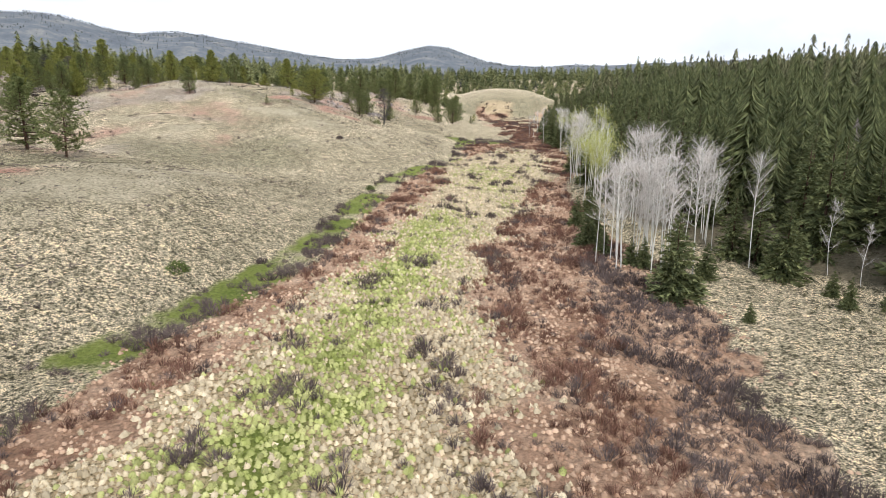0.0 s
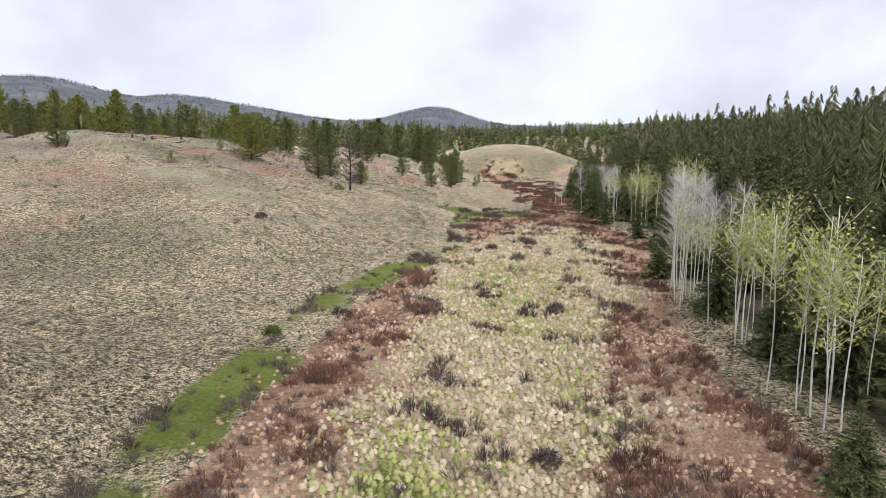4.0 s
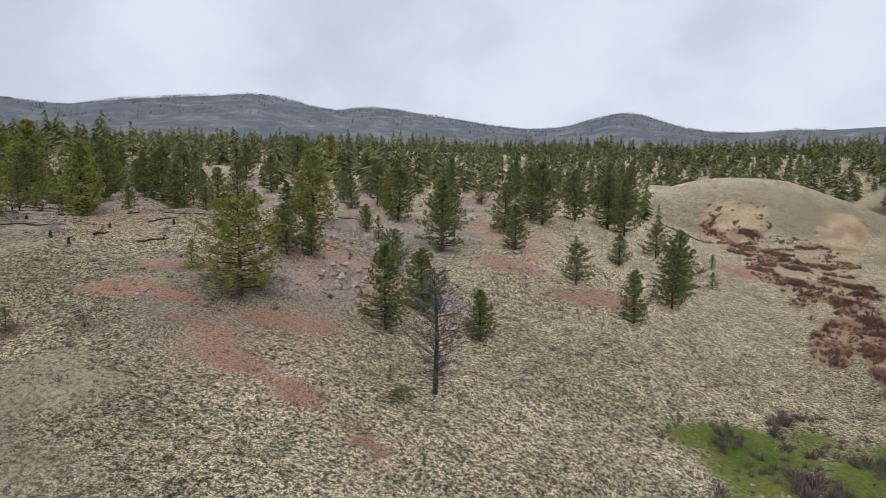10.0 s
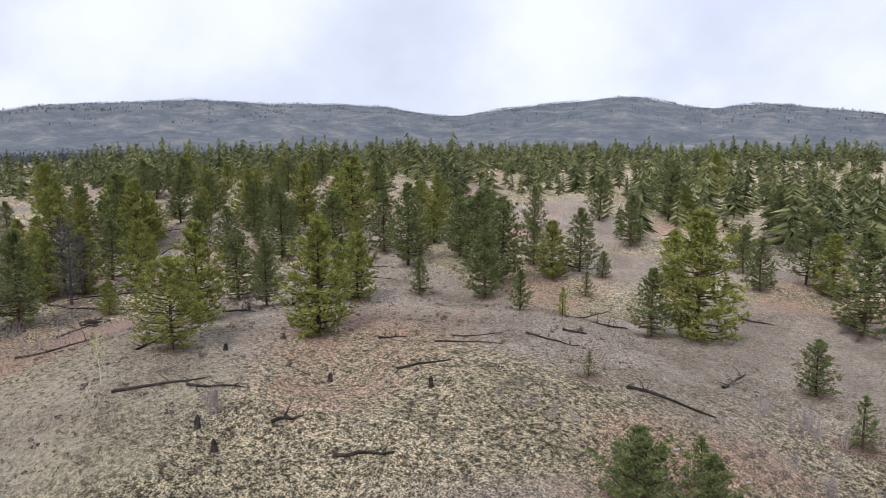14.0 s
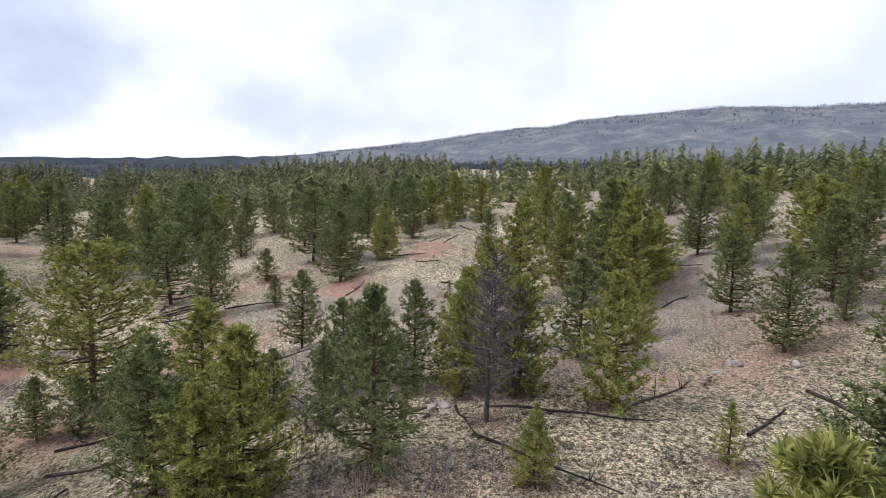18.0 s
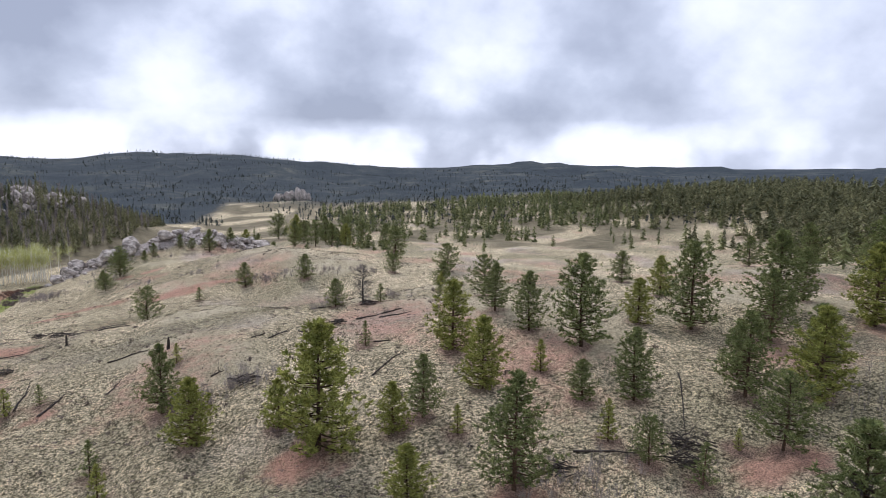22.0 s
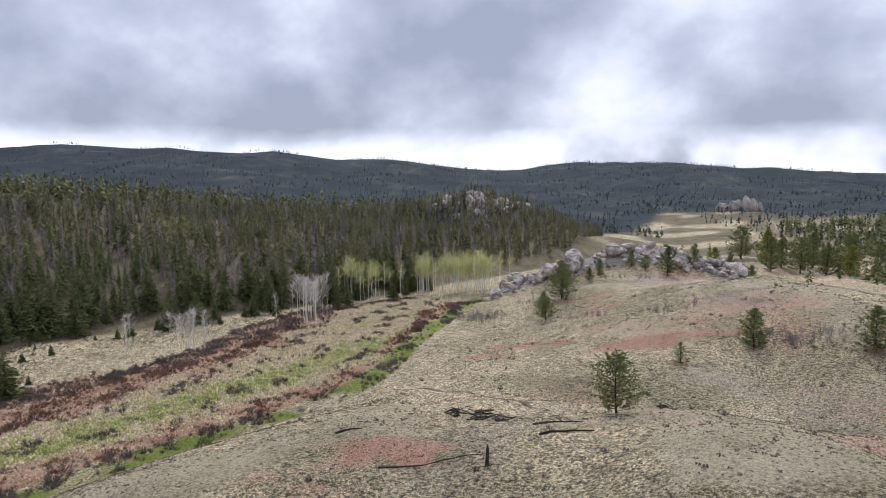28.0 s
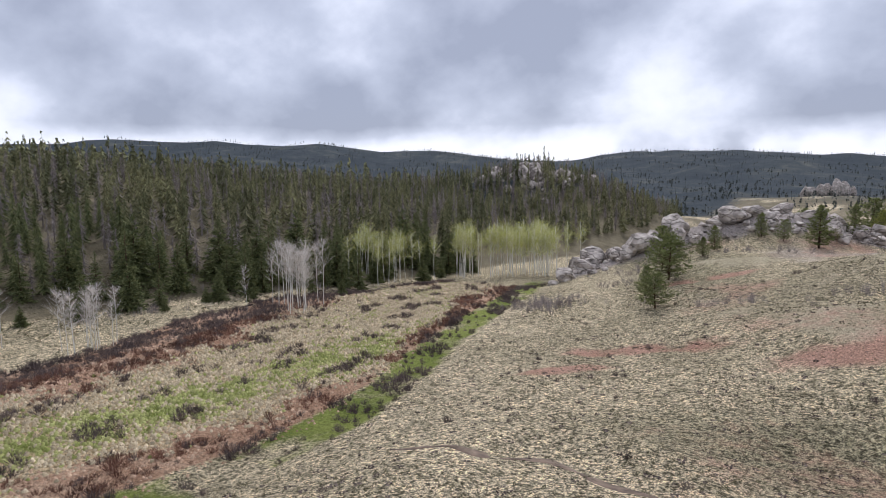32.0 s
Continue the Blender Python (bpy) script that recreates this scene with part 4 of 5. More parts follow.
BENCH_PINES = [(-52.8, 87.4, 8.8), (-62.6, 94.1, 10.5), (-66.4, 86.5, 3.1), (-69.4, 85.2, 2.3), (-58.4, 80.2, 1.9), (-84.3, 94.1, 7.2), (-87.8, 95.2, 2.5), (-83.5, 83.8, 2.4), (-105.2, 87.2, 3), (-88.4, 101.1, 6.4), (-99.9, 106.7, 11.3), (-96.3, 102.1, 4.7), (-106.3, 106.7, 4.6), (-109.1, 105.6, 5.8), (-114.5, 92.4, 7.8), (-115.6, 101.9, 7.2), (-127.3, 98.1, 9.9), (-121.4, 85.1, 6), (-123.9, 91.1, 7), (-137.2, 91.7, 5.4), (-128.1, 108.4, 6.8), (-142.6, 94.3, 10.3), (-123.6, 107.3, 3.9), (-79.7, 100.8, 3.5), (-116.6, 72.8, 2.5), (-106.3, 116.3, 4.7), (-114.1, 117.1, 9), (-136.9, 111.7, 7.6), (-124.8, 117.2, 3.8), (-143.3, 112.9, 8.3)]
BENCH_PINES += [(-166.3, 112.1, 10.1), (-147.4, 101.4, 7.9), (-160.5, 90.7, 6.8), (-163.2, 98.8, 9.6), (-176.8, 95.4, 9.9), (-187.8, 108.1, 9), (-121.9, 100.7, 3.3), (-132.3, 117.3, 1.8), (-123.1, 113.7, 3.5), (-111.7, 108.5, 2.6), (-146.1, 81.2, 5.5), (-204.2, 108.6, 4.9), (-139.5, 107, 5.5), (-146.7, 108.7, 6.6), (-172, 116, 11), (-82, 106, 3.5), (-182, 98, 11.4), (-123, 73, 5.8), (-154, 94, 10.3), (-179, 84, 11), (-183, 89, 10.3), (-208, 95, 9.4), (-177, 72, 8), (-185, 81, 8.8), (-191, 86, 9.8), (-205, 84, 9.3), (-197, 117, 8.8)]
RIDGE_PINES = [(-81.2, 0.4, 5.9), (-95.7, 3.5, 6.1), (-102.1, 65.5, 4.2), (-108.7, 67.4, 2.7), (-120.9, -22.8, 9.9), (-40, -27.7, 4.8), (-37.4, -48.9, 7.4), (-71.6, 7.3, 3.1), (-146.8, 68.6, 5), (-132, 0.4, 7.2), (-119, 61, 3.2), (-126, 28, 7.2), (-118, -1, 4.7), (-185, 48, 6.1)]
FAR_BANK_PINES = [(-34, -60, 7.9), (-49, -80, 4.9), (-53, -79, 4.1), (-59, -79, 8.2), (-65, -90, 6.2), (-41, -75, 5), (-36.7, -36.3, 4.6), (-40, -67, 3.7), (-85, -194, 14), (-101, -179, 14), (-112, -167, 14), (-75, -204, 14), (-86, -158, 13), (-111, -157, 11), (-130, -143, 12), (-119, -153, 13),
                  (-90, -172, 12), (-96, -164, 13), (-104, -160, 12), (-70, -96, 5.5), (-74, -102, 7), (-80, -104, 6), (-56, -97, 5)]
standing = []
for zone in (SPUR_PINES, BROW_PINES, KNOLL_PINES, HOLLOW_PINES, BENCH_PINES, RIDGE_PINES, FAR_BANK_PINES):
    for x, y, h in zone:
        kind = YOUNG[rng.randint(2)] if h < 3.7 else PINE[rng.randint(3) if zone is SPUR_PINES else rng.choice([0, 2]) if zone is RIDGE_PINES else rng.choice([0, 1, 3, 3]) if zone is KNOLL_PINES else rng.randint(4)]
        plant(kind, x, y, h, broad=0.84 if zone in (BROW_PINES, KNOLL_PINES) else 1.12 if zone is RIDGE_PINES else 0.92)
        standing.append((x, y))
plant(PINE[2], -68.6, 39, 6.3, 30, broad=1.0)
for x, y, h, a in ((-36.3, 178.8, 8.7, 40), (-119.7, 148.0, 13.6, 120), (-72, 182.9, 6.6, 10)):
    plant(OLD_PINE, x, y, h, a)
    standing.append((x, y))
for x, y, h in ((-16.6, 175.3, 9.8), (-106, 182.2, 9.0), (-112.8, 182.7, 9.0), (-106.1, 67.8, 6.0), (-109.6, 184, 7.5), (-130.1, 130.6, 7.0)):
    plant(SNAG, x, y, h)
    standing.append((x, y))


def clear_of(x, y, gap):
    return all((x - a) ** 2 + (y - b) ** 2 > gap * gap for a, b in standing)


# more of the same open pine wood on the plateau, thinner towards its grassy gaps
count = 0
while count < 62:
    x, y = rng.uniform(-212, -50), rng.uniform(120, 264)
    gap = waves(np.array([x]), np.array([y]), 45, 51)[0]
    if gap < -0.1 or (x > -128 and y < 222) or (y < 190 and x > -190) or not clear_of(x, y, 4.2):
        continue
    h = rng.uniform(4.5, 10.5)
    plant(PINE[rng.randint(4)], x, y, h)
    standing.append((x, y))
    count += 1

# brown needle litter under the pines
shed = np.zeros(flat_x.shape)
for x, y in standing:
    q = np.hypot(flat_x - x, flat_y - y)
    shed = np.maximum(shed, (1 - smooth(q, 0.6, 2.8)) * 0.7)
ground_mesh.attributes.new("duff", "FLOAT", "POINT").data.foreach_set("value", (shed * smooth(west_of(flat_x, flat_y), 20, 50)).astype(np.float32))

# aspens and spruces along the foot of the wooded hill: x, y, spread, how many, leafy or not, height
GROVES = [(10, -66, 4.0, 24, 1, 12.5), (3, -72, 4.0, 24, 1, 12.5), (-4, -78, 4.0, 20, 1, 12), (2, -86, 6, 16, 1, 13), (19, 19, 2.0, 14, 0, 8), (18, -7, 1, 1, 0, 8), (24, -44, 3.5, 10, 1, 11), (20.5, 62.5, 4.2, 22, 0, 12), (27, 68, 3.4, 9, 0, 11), (25, 78, 3, 9, 0, 12), (23.5, 90, 2.6, 9, 1, 11.5), (25, 104, 3.5, 11, 1, 11), (26, 117, 2.6, 18, 0, 11.5), (35, 144, 2, 7, 1, 12), (33.5, 158, 3.2, 10, 1, 11),
          (32, 178, 4, 9, 0, 10), (35, 205, 6, 10, 0, 9), (69, 318, 7, 10, 1, 13), (15, -13.5, 3.0, 20, 0, 11.5), (28, 25, 2.0, 3, 0, 8), (19, -46, 4.5, 12, 1, 11), 
          (40, 49, 2, 2, 0, 7)]
for cx, cy, sp, many, leafy, tall in GROVES:
    for k in range(many):
        x, y = cx + rng.normal(0, sp * 0.6), cy + rng.normal(0, sp * 0.8)
        plant((LEAFY[rng.randint(2)] if leafy else BARE[rng.randint(2)]), x, y, tall * rng.uniform(0.78, 1.1))
        standing.append((x, y))
for x, y, h, k in ((31, 61, 12.3, 0), (30, 74, 11, 2), (37, 57.5, 7.5, 2), (38, 54, 6, 2)):
    plant(BARE[k], x, y, h)
for x, y, h in ((20, 51.5, 7.6), (17.5, 66, 3.4), (16.8, 70.5, 4.4), (22.5, 59, 4.2), (19, 61, 2.8), (18, 73, 5.5), (17.2, 79, 3.8), (25, 57, 3.6), (33, 58, 7.5), (20, 60, 3.2), (18.5, 76, 3.6), (19.5, 82, 4.2), (37, 48, 3.5), (24, 46, 1.6), (27, 112, 5.5), (26, 126, 6), (24.5, 95, 5), (25, 99, 6)):
    plant(SPRUCE[1], x, y, h)
    standing.append((x, y))
for k in range(34):
    y = rng.uniform(-28, 54)
    x = float(soft_interp(np.array([y]), EAST_Y, EAST_X, 8)[0]) + rng.uniform(-2, 9) * (1 if y < 10 else 0.9)
    if clear_of(x, y, 1.5):
        plant(SPRUCE[rng.choice([1, 1, 0])], x, y, rng.uniform(0.8, 3.2))
        standing.append((x, y))
for x, y, h in ((-147, 168, 3.0), (-92, 172, 2.5), (-68.4, 177.5, 3.6), (-94, 195, 3.4), (-129, 158, 4), (-112, 171, 4.5), (-108, 166, 4.2), (-158, 152, 4), (-170, 175, 4.5), (-180, 170, 5)):
    plant(LEAFY[1], x, y, h)
count = 0
while count < 230:
    y = rng.uniform(-75, 250)
    e = rng.uniform(0.5, 16) ** 1.0
    x = float(soft_interp(np.array([y]), EAST_Y, EAST_X, 8)[0]) + e
    if not clear_of(x, y, 2.2) or (12 < y < 56 and x < 42) or (-22 < y < 12 and x < 27):
        continue
    plant(SPRUCE[rng.randint(3)], x, y, rng.uniform(6.5, 12.5) * (0.6 + 0.4 * min(1, e / 6)) * (1.12 if y > 35 else 1.0))
    standing.append((x, y))
    count += 1


# ---------------------------------------------------------------- far woods, scrub and grass that nobody could count
def template(seed, blades, h, spread_, width, cone=1.0, foot=0.05):
    """A light tree of drooping blades, as arrays."""
    r = np.random.RandomState(seed)
    np.random.seed(seed)
    p = Pile()
    q = foot + (1 - foot) * r.uniform(0, 1, blades) ** 1.15
    az = r.uniform(0, 6.283, blades)
    reach = spread_ * h * (1 - q) ** cone * r.uniform(0.55, 1.15, blades) + 0.03 * h
    out = np.stack([np.cos(az), np.sin(az), 0 * az], 1)
    root = out * reach[:, None] * 0.1 + np.stack([0 * q, 0 * q, np.minimum(q + 0.05, 1) * h], 1)
    tip = out * reach[:, None] + np.stack([0 * q, 0 * q, (q - 0.03) * h], 1)
    p.blades(root, tip, width * (0.35 + reach))
    p.blades([(0, 0, 0)] * 2, [(0, 0, h)] * 2, 0.05 * h)
    return np.concatenate(p.v), np.concatenate(p.f)


def strew(name, shapes, xs, ys, sizes, material, label, category, flat=1.0, sink=0.05):
    """Many small pieces as one mesh: each place takes one of the shapes, turned and scaled."""
    xs, ys, sizes = (np.asarray(a, float) for a in (xs, ys, sizes))
    zs = ground_z(xs, ys)
    pick = rng.randint(0, len(shapes), len(xs))
    allv, allf, base = [], [], 0
    for k, (v, f) in enumerate(shapes):
        m = pick == k
        n = int(m.sum())
        if not n:
            continue
        a = rng.uniform(0, 6.283, n)
        c, s, sz = np.cos(a)[:, None], np.sin(a)[:, None], sizes[m][:, None]
        w = sz * rng.uniform(0.85, 1.2, (n, 1))
        px = (v[:, 0] * c - v[:, 1] * s) * w + xs[m][:, None]
        py = (v[:, 0] * s + v[:, 1] * c) * w + ys[m][:, None]
        pz = v[:, 2] * sz * rng.uniform(0.85, 1.15, (n, 1)) * flat + (zs[m] - sink)[:, None]
        allv.append(np.stack([px, py, pz], -1).reshape(-1, 3))
        allf.append((f[None] + (np.arange(n) * len(v))[:, None, None]).reshape(-1, 3) + base)
        base += n * len(v)
    ob = new(name, mesh_of(name, np.concatenate(allv), np.concatenate(allf), material))
    return tagged(ob, label, category, kind="stuff")


def jitter(x0, x1, y0, y1, step):
    a, b = np.meshgrid(np.arange(x0, x1, step), np.arange(y0, y1, step))
    a, b = a.ravel(), b.ravel()
    return a + rng.uniform(-0.48, 0.48, a.shape) * step, b + rng.uniform(-0.48, 0.48, b.shape) * step


NEAR_SPRUCE = [template(161 + k, 480, 10, sp, 0.105, 0.8) for k, sp in enumerate((0.20, 0.25, 0.17, 0.22))]
MID_SPRUCE = [template(61 + k, 125, 10, sp, 0.22, 0.8) for k, sp in enumerate((0.20, 0.24, 0.17, 0.21))]
MID_PINE = [template(66 + k, 125, 8, sp, 0.23, 0.6, 0.08) for k, sp in enumerate((0.31, 0.26, 0.34))]
MID_FAR = [template(87 + k, 70, 8, sp, 0.30, 0.6, 0.08) for k, sp in enumerate((0.27, 0.33))]
TINY_TREE = [template(73 + k, 6, 10, sp, 1.3, 0.7) for k, sp in enumerate((0.30, 0.36))]
FAR_TREE = [template(71 + k, 26, 10, sp, 0.75, 0.7) for k, sp in enumerate((0.22, 0.27))]
GREY_TREE = [template(76 + k, 120, 10, sp, 0.10, 0.7, 0.15) for k, sp in enumerate((0.17, 0.20))]

x, y = jitter(0, 150, -260, 420, 3.2)
e = east_of(x, y)
open_ = ((y > 12) & (y < 56) & (x < 44)) | ((y > -22) & (y < 12) & (x < 27))
m = (e > 14) & (e < 120) & ~open_ & (rng.uniform(0, 1, x.shape) < np.where(e < 60, 0.95, 0.75))
x, y = x[m], y[m]
grey = (rng.uniform(0, 1, x.shape) < np.where(y < 60, 0.32, 0.14))
tall = (rng.uniform(0.6, 1.05, x.shape) + 0.25 * (rng.uniform(0, 1, x.shape) < 0.15)) * (0.82 + 0.40 * smooth(y, 20, 60))
fore = ~grey & (east_of(x, y) < 48) & (y > -10) & (y < 215)
rest = ~grey & ~fore
strew("spruce_forest", NEAR_SPRUCE, x[fore], y[fore], tall[fore], SPRUCE_NEEDLE, "tall green spruces behind the aspens on the valley's wooded hill", "forest")
strew("spruce_forest", MID_SPRUCE, x[rest], y[rest], tall[rest], WOODS, "dense dark spruce forest on the valley's shaded hill", "forest")
strew("dead_trees_in_forest", GREY_TREE, x[grey], y[grey], rng.uniform(0.55, 0.9, grey.sum()), GREY_CROWN, "grey beetle-killed trees standing among the spruces", "forest")
x, y = jitter(60, 460, -420, 520, 7.5)
e = east_of(x, y)
m = (e > 120) & (polar(x, y)[0] < 520)
strew("far_spruce_forest", FAR_TREE, x[m], y[m], rng.uniform(0.7, 1.2, m.sum()), WOODS, "distant dark spruce forest over the hill", "forest")

x, y = jitter(-420, 190, 100, 640, 6.4)
d = west_of(x, y)
dense = waves(x, y, 60, 81) + 0.5 * waves(x, y, 25, 82)
near = (x > -212) & (y < 264)
m = ((d > 12) | (y > 432)) & ~near & (dense > np.where((y > 440) & (x > -60), -1.2, -0.15)) & (rng.uniform(0, 1, x.shape) < 0.8) & (np.hypot((x - 34) / 53, (y - 378) / 66) > 1) & ((east_of(x, y) < 10) | (y > 432)) & ((x < -25) | (y > 280))
strew("pine_wood", MID_PINE, x[m], y[m], (0.65 + 1.0 * rng.uniform(0, 1, m.sum()) ** 1.8) * (1 + 0.25 * smooth(-x[m], 280, 380)), WOODS_PINE, "open pine wood spreading over the grassy plateau", "forest")


def glade(x, y):
    """The open grassland that falls away south-west of the plateau."""
    u, v = -x - 90, 175 - y
    q = u / np.maximum(v, 1) + 0.1 * waves(x, y, 30, 95)
    return (q > 0.3) & (q < 0.78) & (np.hypot(u, v) < 430 + 30 * waves(x, y, 50, 96))


x, y = jitter(-480, -190, -330, 150, 5.8)
m = (waves(x, y, 70, 83) + 0.4 * waves(x, y, 24, 86) > -0.45 - 0.5 * smooth(-x, 300, 380) + np.where(y < 60, 1.1 * smooth(x, -290, -190), 0.3 * smooth(x, -230, -190)) + 0.5 * (1 - smooth(polar(x, y)[0], 260, 360)) * (y < 60)) & (rng.uniform(0, 1, x.shape) < 0.85) & ~((x > -212) & (y > 60))
m &= ~glade(x, y) | (rng.uniform(0, 1, x.shape) < 0.08)
far = m & (x < -285)
m &= ~far
strew("western_pine_wood", MID_FAR, x[m], y[m], rng.uniform(0.65, 1.25, m.sum()), WOODS_PINE, "open dark pine wood on the plateau's western side", "forest")
strew("western_forest", MID_PINE, x[far], y[far], rng.uniform(0.65, 1.3, far.sum()) * (1 + 0.6 * smooth(-x[far], 280, 400)), WOODS, "dense dark conifer forest over the plateau's western rise", "forest")
x, y = jitter(-330, 30, -420, -88, 5.6)
dense = waves(x, y, 60, 84) + 0.5 * waves(x, y, 22, 85)
r, az = polar(x, y)
m = (dense > 0.25 - 0.5 * smooth(az, 170, 150) + 0.5 * (y > -140) + 0.6 * (1 - smooth(r, 280, 380))) & (vale(r, az) < 0.4) & (west_of(x, y) > 16) & (np.hypot((x + 42) / 1.3, y + 66) > 30) & (~glade(x, y) | (rng.uniform(0, 1, x.shape) < 0.08))
strew("far_bank_wood", MID_FAR, x[m], y[m], rng.uniform(0.6, 1.15, m.sum()), WOODS_PINE, "dark pine groves on the pale slopes beyond the outcrop", "forest")

a, r = rng.uniform(0, 6.283, 44000), 400 + 1150 * rng.uniform(0, 1, 44000) ** 1.0
x, y = -40 - r * np.sin(a), 110 + r * np.cos(a)
m = (waves(x, y, 120, 91) + 0.6 * waves(x, y, 45, 92) > -0.35) & (vale(*polar(x, y)) < 0.3)
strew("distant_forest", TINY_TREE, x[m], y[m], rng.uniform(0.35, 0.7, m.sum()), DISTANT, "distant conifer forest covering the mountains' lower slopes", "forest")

a = np.radians(rng.uniform(-15, 104, 15000))
r = soft_interp(np.degrees(a), [-25, 140], [2800, 2600], 1) * (0.72 + 0.30 * rng.uniform(0, 1, 15000) ** 0.55)
x, y = -40 - r * np.sin(a), 110 + r * np.cos(a)
m = waves(x, y, 260, 93) + 0.7 * waves(x, y, 90, 94) > -0.15 - 1.2 * smooth(r, 2450, 2650)
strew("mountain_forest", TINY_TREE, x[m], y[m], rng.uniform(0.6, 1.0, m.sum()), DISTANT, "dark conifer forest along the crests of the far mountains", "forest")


def mop(seed, blades, r_, h, width, root_z=0.9):
    """A tussock: blades that spring from the middle and hang outwards."""
    r = np.random.RandomState(seed)
    np.random.seed(seed)
    p = Pile()
    a = np.arange(blades) * 6.283 / blades + r.uniform(-0.3, 0.3, blades)
    q = r.uniform(0.55, 1.1, blades)
    root = np.stack([np.cos(a) * 0.12 * r_, np.sin(a) * 0.12 * r_, np.full(blades, h * root_z)], 1) + r.normal(0, 0.05 * r_, (blades, 3))
    tip = np.stack([np.cos(a) * r_ * q, np.sin(a) * r_ * q, h * r.uniform(0.0, 0.75, blades)], 1)
    p.blades(tip, root, width * r_)
    return np.concatenate(p.v), np.concatenate(p.f)


def broom(seed, stems, r_, h, width):
    """A leafless bush: stems that fan upwards."""
    r = np.random.RandomState(seed)
    np.random.seed(seed)
    p = Pile()
    a, q = r.uniform(0, 6.283, stems), r.uniform(0, 1, stems) ** 0.6
    root = np.stack([np.cos(a) * q * 0.35 * r_, np.sin(a) * q * 0.35 * r_, 0 * a], 1)
    tip = np.stack([np.cos(a) * q * r_, np.sin(a) * q * r_, h * (1.05 - 0.45 * q) * r.uniform(0.7, 1.15, stems)], 1)
    p.blades(root, tip, width)
    for k in range(2):
        mid = root + (tip - root) * r.uniform(0.3, 0.8, (stems, 1))
        p.blades(mid, mid + (tip - root) * 0.35 + r.normal(0, 0.2 * r_, (stems, 3)), width * 0.75)
    return np.concatenate(p.v), np.concatenate(p.f)


def hummock(seed, r_, h, sides=5, blades=14):
    """A tussock: a rounded lump under a shaggy coat of blades."""
    r = np.random.RandomState(seed)
    np.random.seed(seed)
    p = Pile()
    a = np.arange(sides) * 6.283 / sides + r.uniform(0, 1)
    rings = []
    for q, z in ((0.48, 0.78), (0.84, 0.16)):
        w = q * r_ * r.uniform(0.7, 1.25, sides)
        rings.append(np.stack([np.cos(a) * w, np.sin(a) * w, h * z * r.uniform(0.8, 1.15, sides)], 1))
    v = np.concatenate([[(0, 0, h)]] + rings)
    f = []
    for k in range(sides):
        n = (k + 1) % sides
        f += [(0, 1 + k, 1 + n), (1 + k, 1 + sides + k, 1 + sides + n), (1 + k, 1 + sides + n, 1 + n)]
    p.add(v, f)
    b = np.arange(blades) * 2.4 + r.uniform(-0.5, 0.5, blades)
    q = (np.arange(blades) + 0.5) / blades
    root = np.stack([np.cos(b) * r_ * 0.6 * q, np.sin(b) * r_ * 0.6 * q, h * (0.95 - 0.6 * q)], 1)
    out = r_ * (0.3 + 0.8 * q) * r.uniform(0.8, 1.25, blades)
    tip = np.stack([np.cos(b) * out, np.sin(b) * out, h * (1.25 - 0.95 * q) * r.uniform(0.7, 1.25, blades)], 1)
    p.blades(root, tip, 0.34 * r_)
    return np.concatenate(p.v), np.concatenate(p.f)


MOPS = [hummock(101 + k, 0.22, 0.26) for k in range(6)]
x, y = jitter(-28, 44, -58, 182, 0.36)
own = cover_maps(x, y)
cov = cover_maps(x + rng.normal(0, 1.1, x.shape), y + rng.normal(0, 1.1, x.shape))
dice = rng.uniform(0, 1, x.shape)
m = (cov["marsh"] > 0.5) & (own["green"] * (own["marsh"] < 0.3) < 0.4) & (dice < 0.93)
low = (cov["litter"] > 0.5) & ~m & (dice < np.where(y < 14, 0.35, 0.62))
lush = m & (rng.uniform(0, 1, x.shape) < np.clip(own["green"] * 1.5 + 0.06, 0, 0.85))
strew("tussock_grass", MOPS, x[m & ~lush], y[m & ~lush], rng.uniform(0.6, 1.3, (m & ~lush).sum()), TUSSOCK, "dry straw-coloured tussock grass of the marsh meadow", "grass")
strew("greening_tussock_grass", MOPS, x[lush], y[lush], rng.uniform(0.65, 1.3, lush.sum()), GREEN_TUSSOCK, "tussock grass turning green in the wet middle of the meadow", "grass")
strew("rusty_sedge", MOPS, x[low], y[low], rng.uniform(0.5, 1.05, low.sum()), RUST_SEDGE, "rust-brown and tan dead sedge between the willows", "grass", 0.8)
BROOMS = [broom(111 + k, 34, 0.55, 0.62, 0.04) for k in range(4)]
x, y = jitter(-32, 46, -62, 345, 0.70)
cov = cover_maps(x, y)
edge = x - soft_interp(y, MEAD_Y, BRUSH_E, 4)
clump = 0.5 + 0.5 * waves(x, y, 9, 121)
m = (cov["litter"] > 0.5) & (rng.uniform(0, 1, x.shape) < 0.12 + 0.85 * clump ** 2.2 + 0.45 * (y < 14) + 0.25 * (x > soft_interp(y, MEAD_Y, MEAD_E, 4))) & (cov["green"] < 0.7)
dark = m & ((edge > -2.5) & (y < 60) | (rng.uniform(0, 1, x.shape) < 0.18))
strew("willow_scrub", BROOMS, x[m & ~dark], y[m & ~dark], rng.uniform(0.5, 1.0, (m & ~dark).sum()) * (0.75 + 0.75 * clump[m & ~dark]), WILLOW, "leafless red-brown willow scrub along the marsh", "shrubs")
stray = (cov["marsh"] > 0.5) & (rng.uniform(0, 1, x.shape) < 0.04 + 0.35 * (clump > 0.78)) & (clump > 0.4)
banks = (cov["green"] > 0.35) & (cov["marsh"] < 0.3) & (rng.uniform(0, 1, x.shape) < 0.12 + 0.55 * (clump > 0.62))
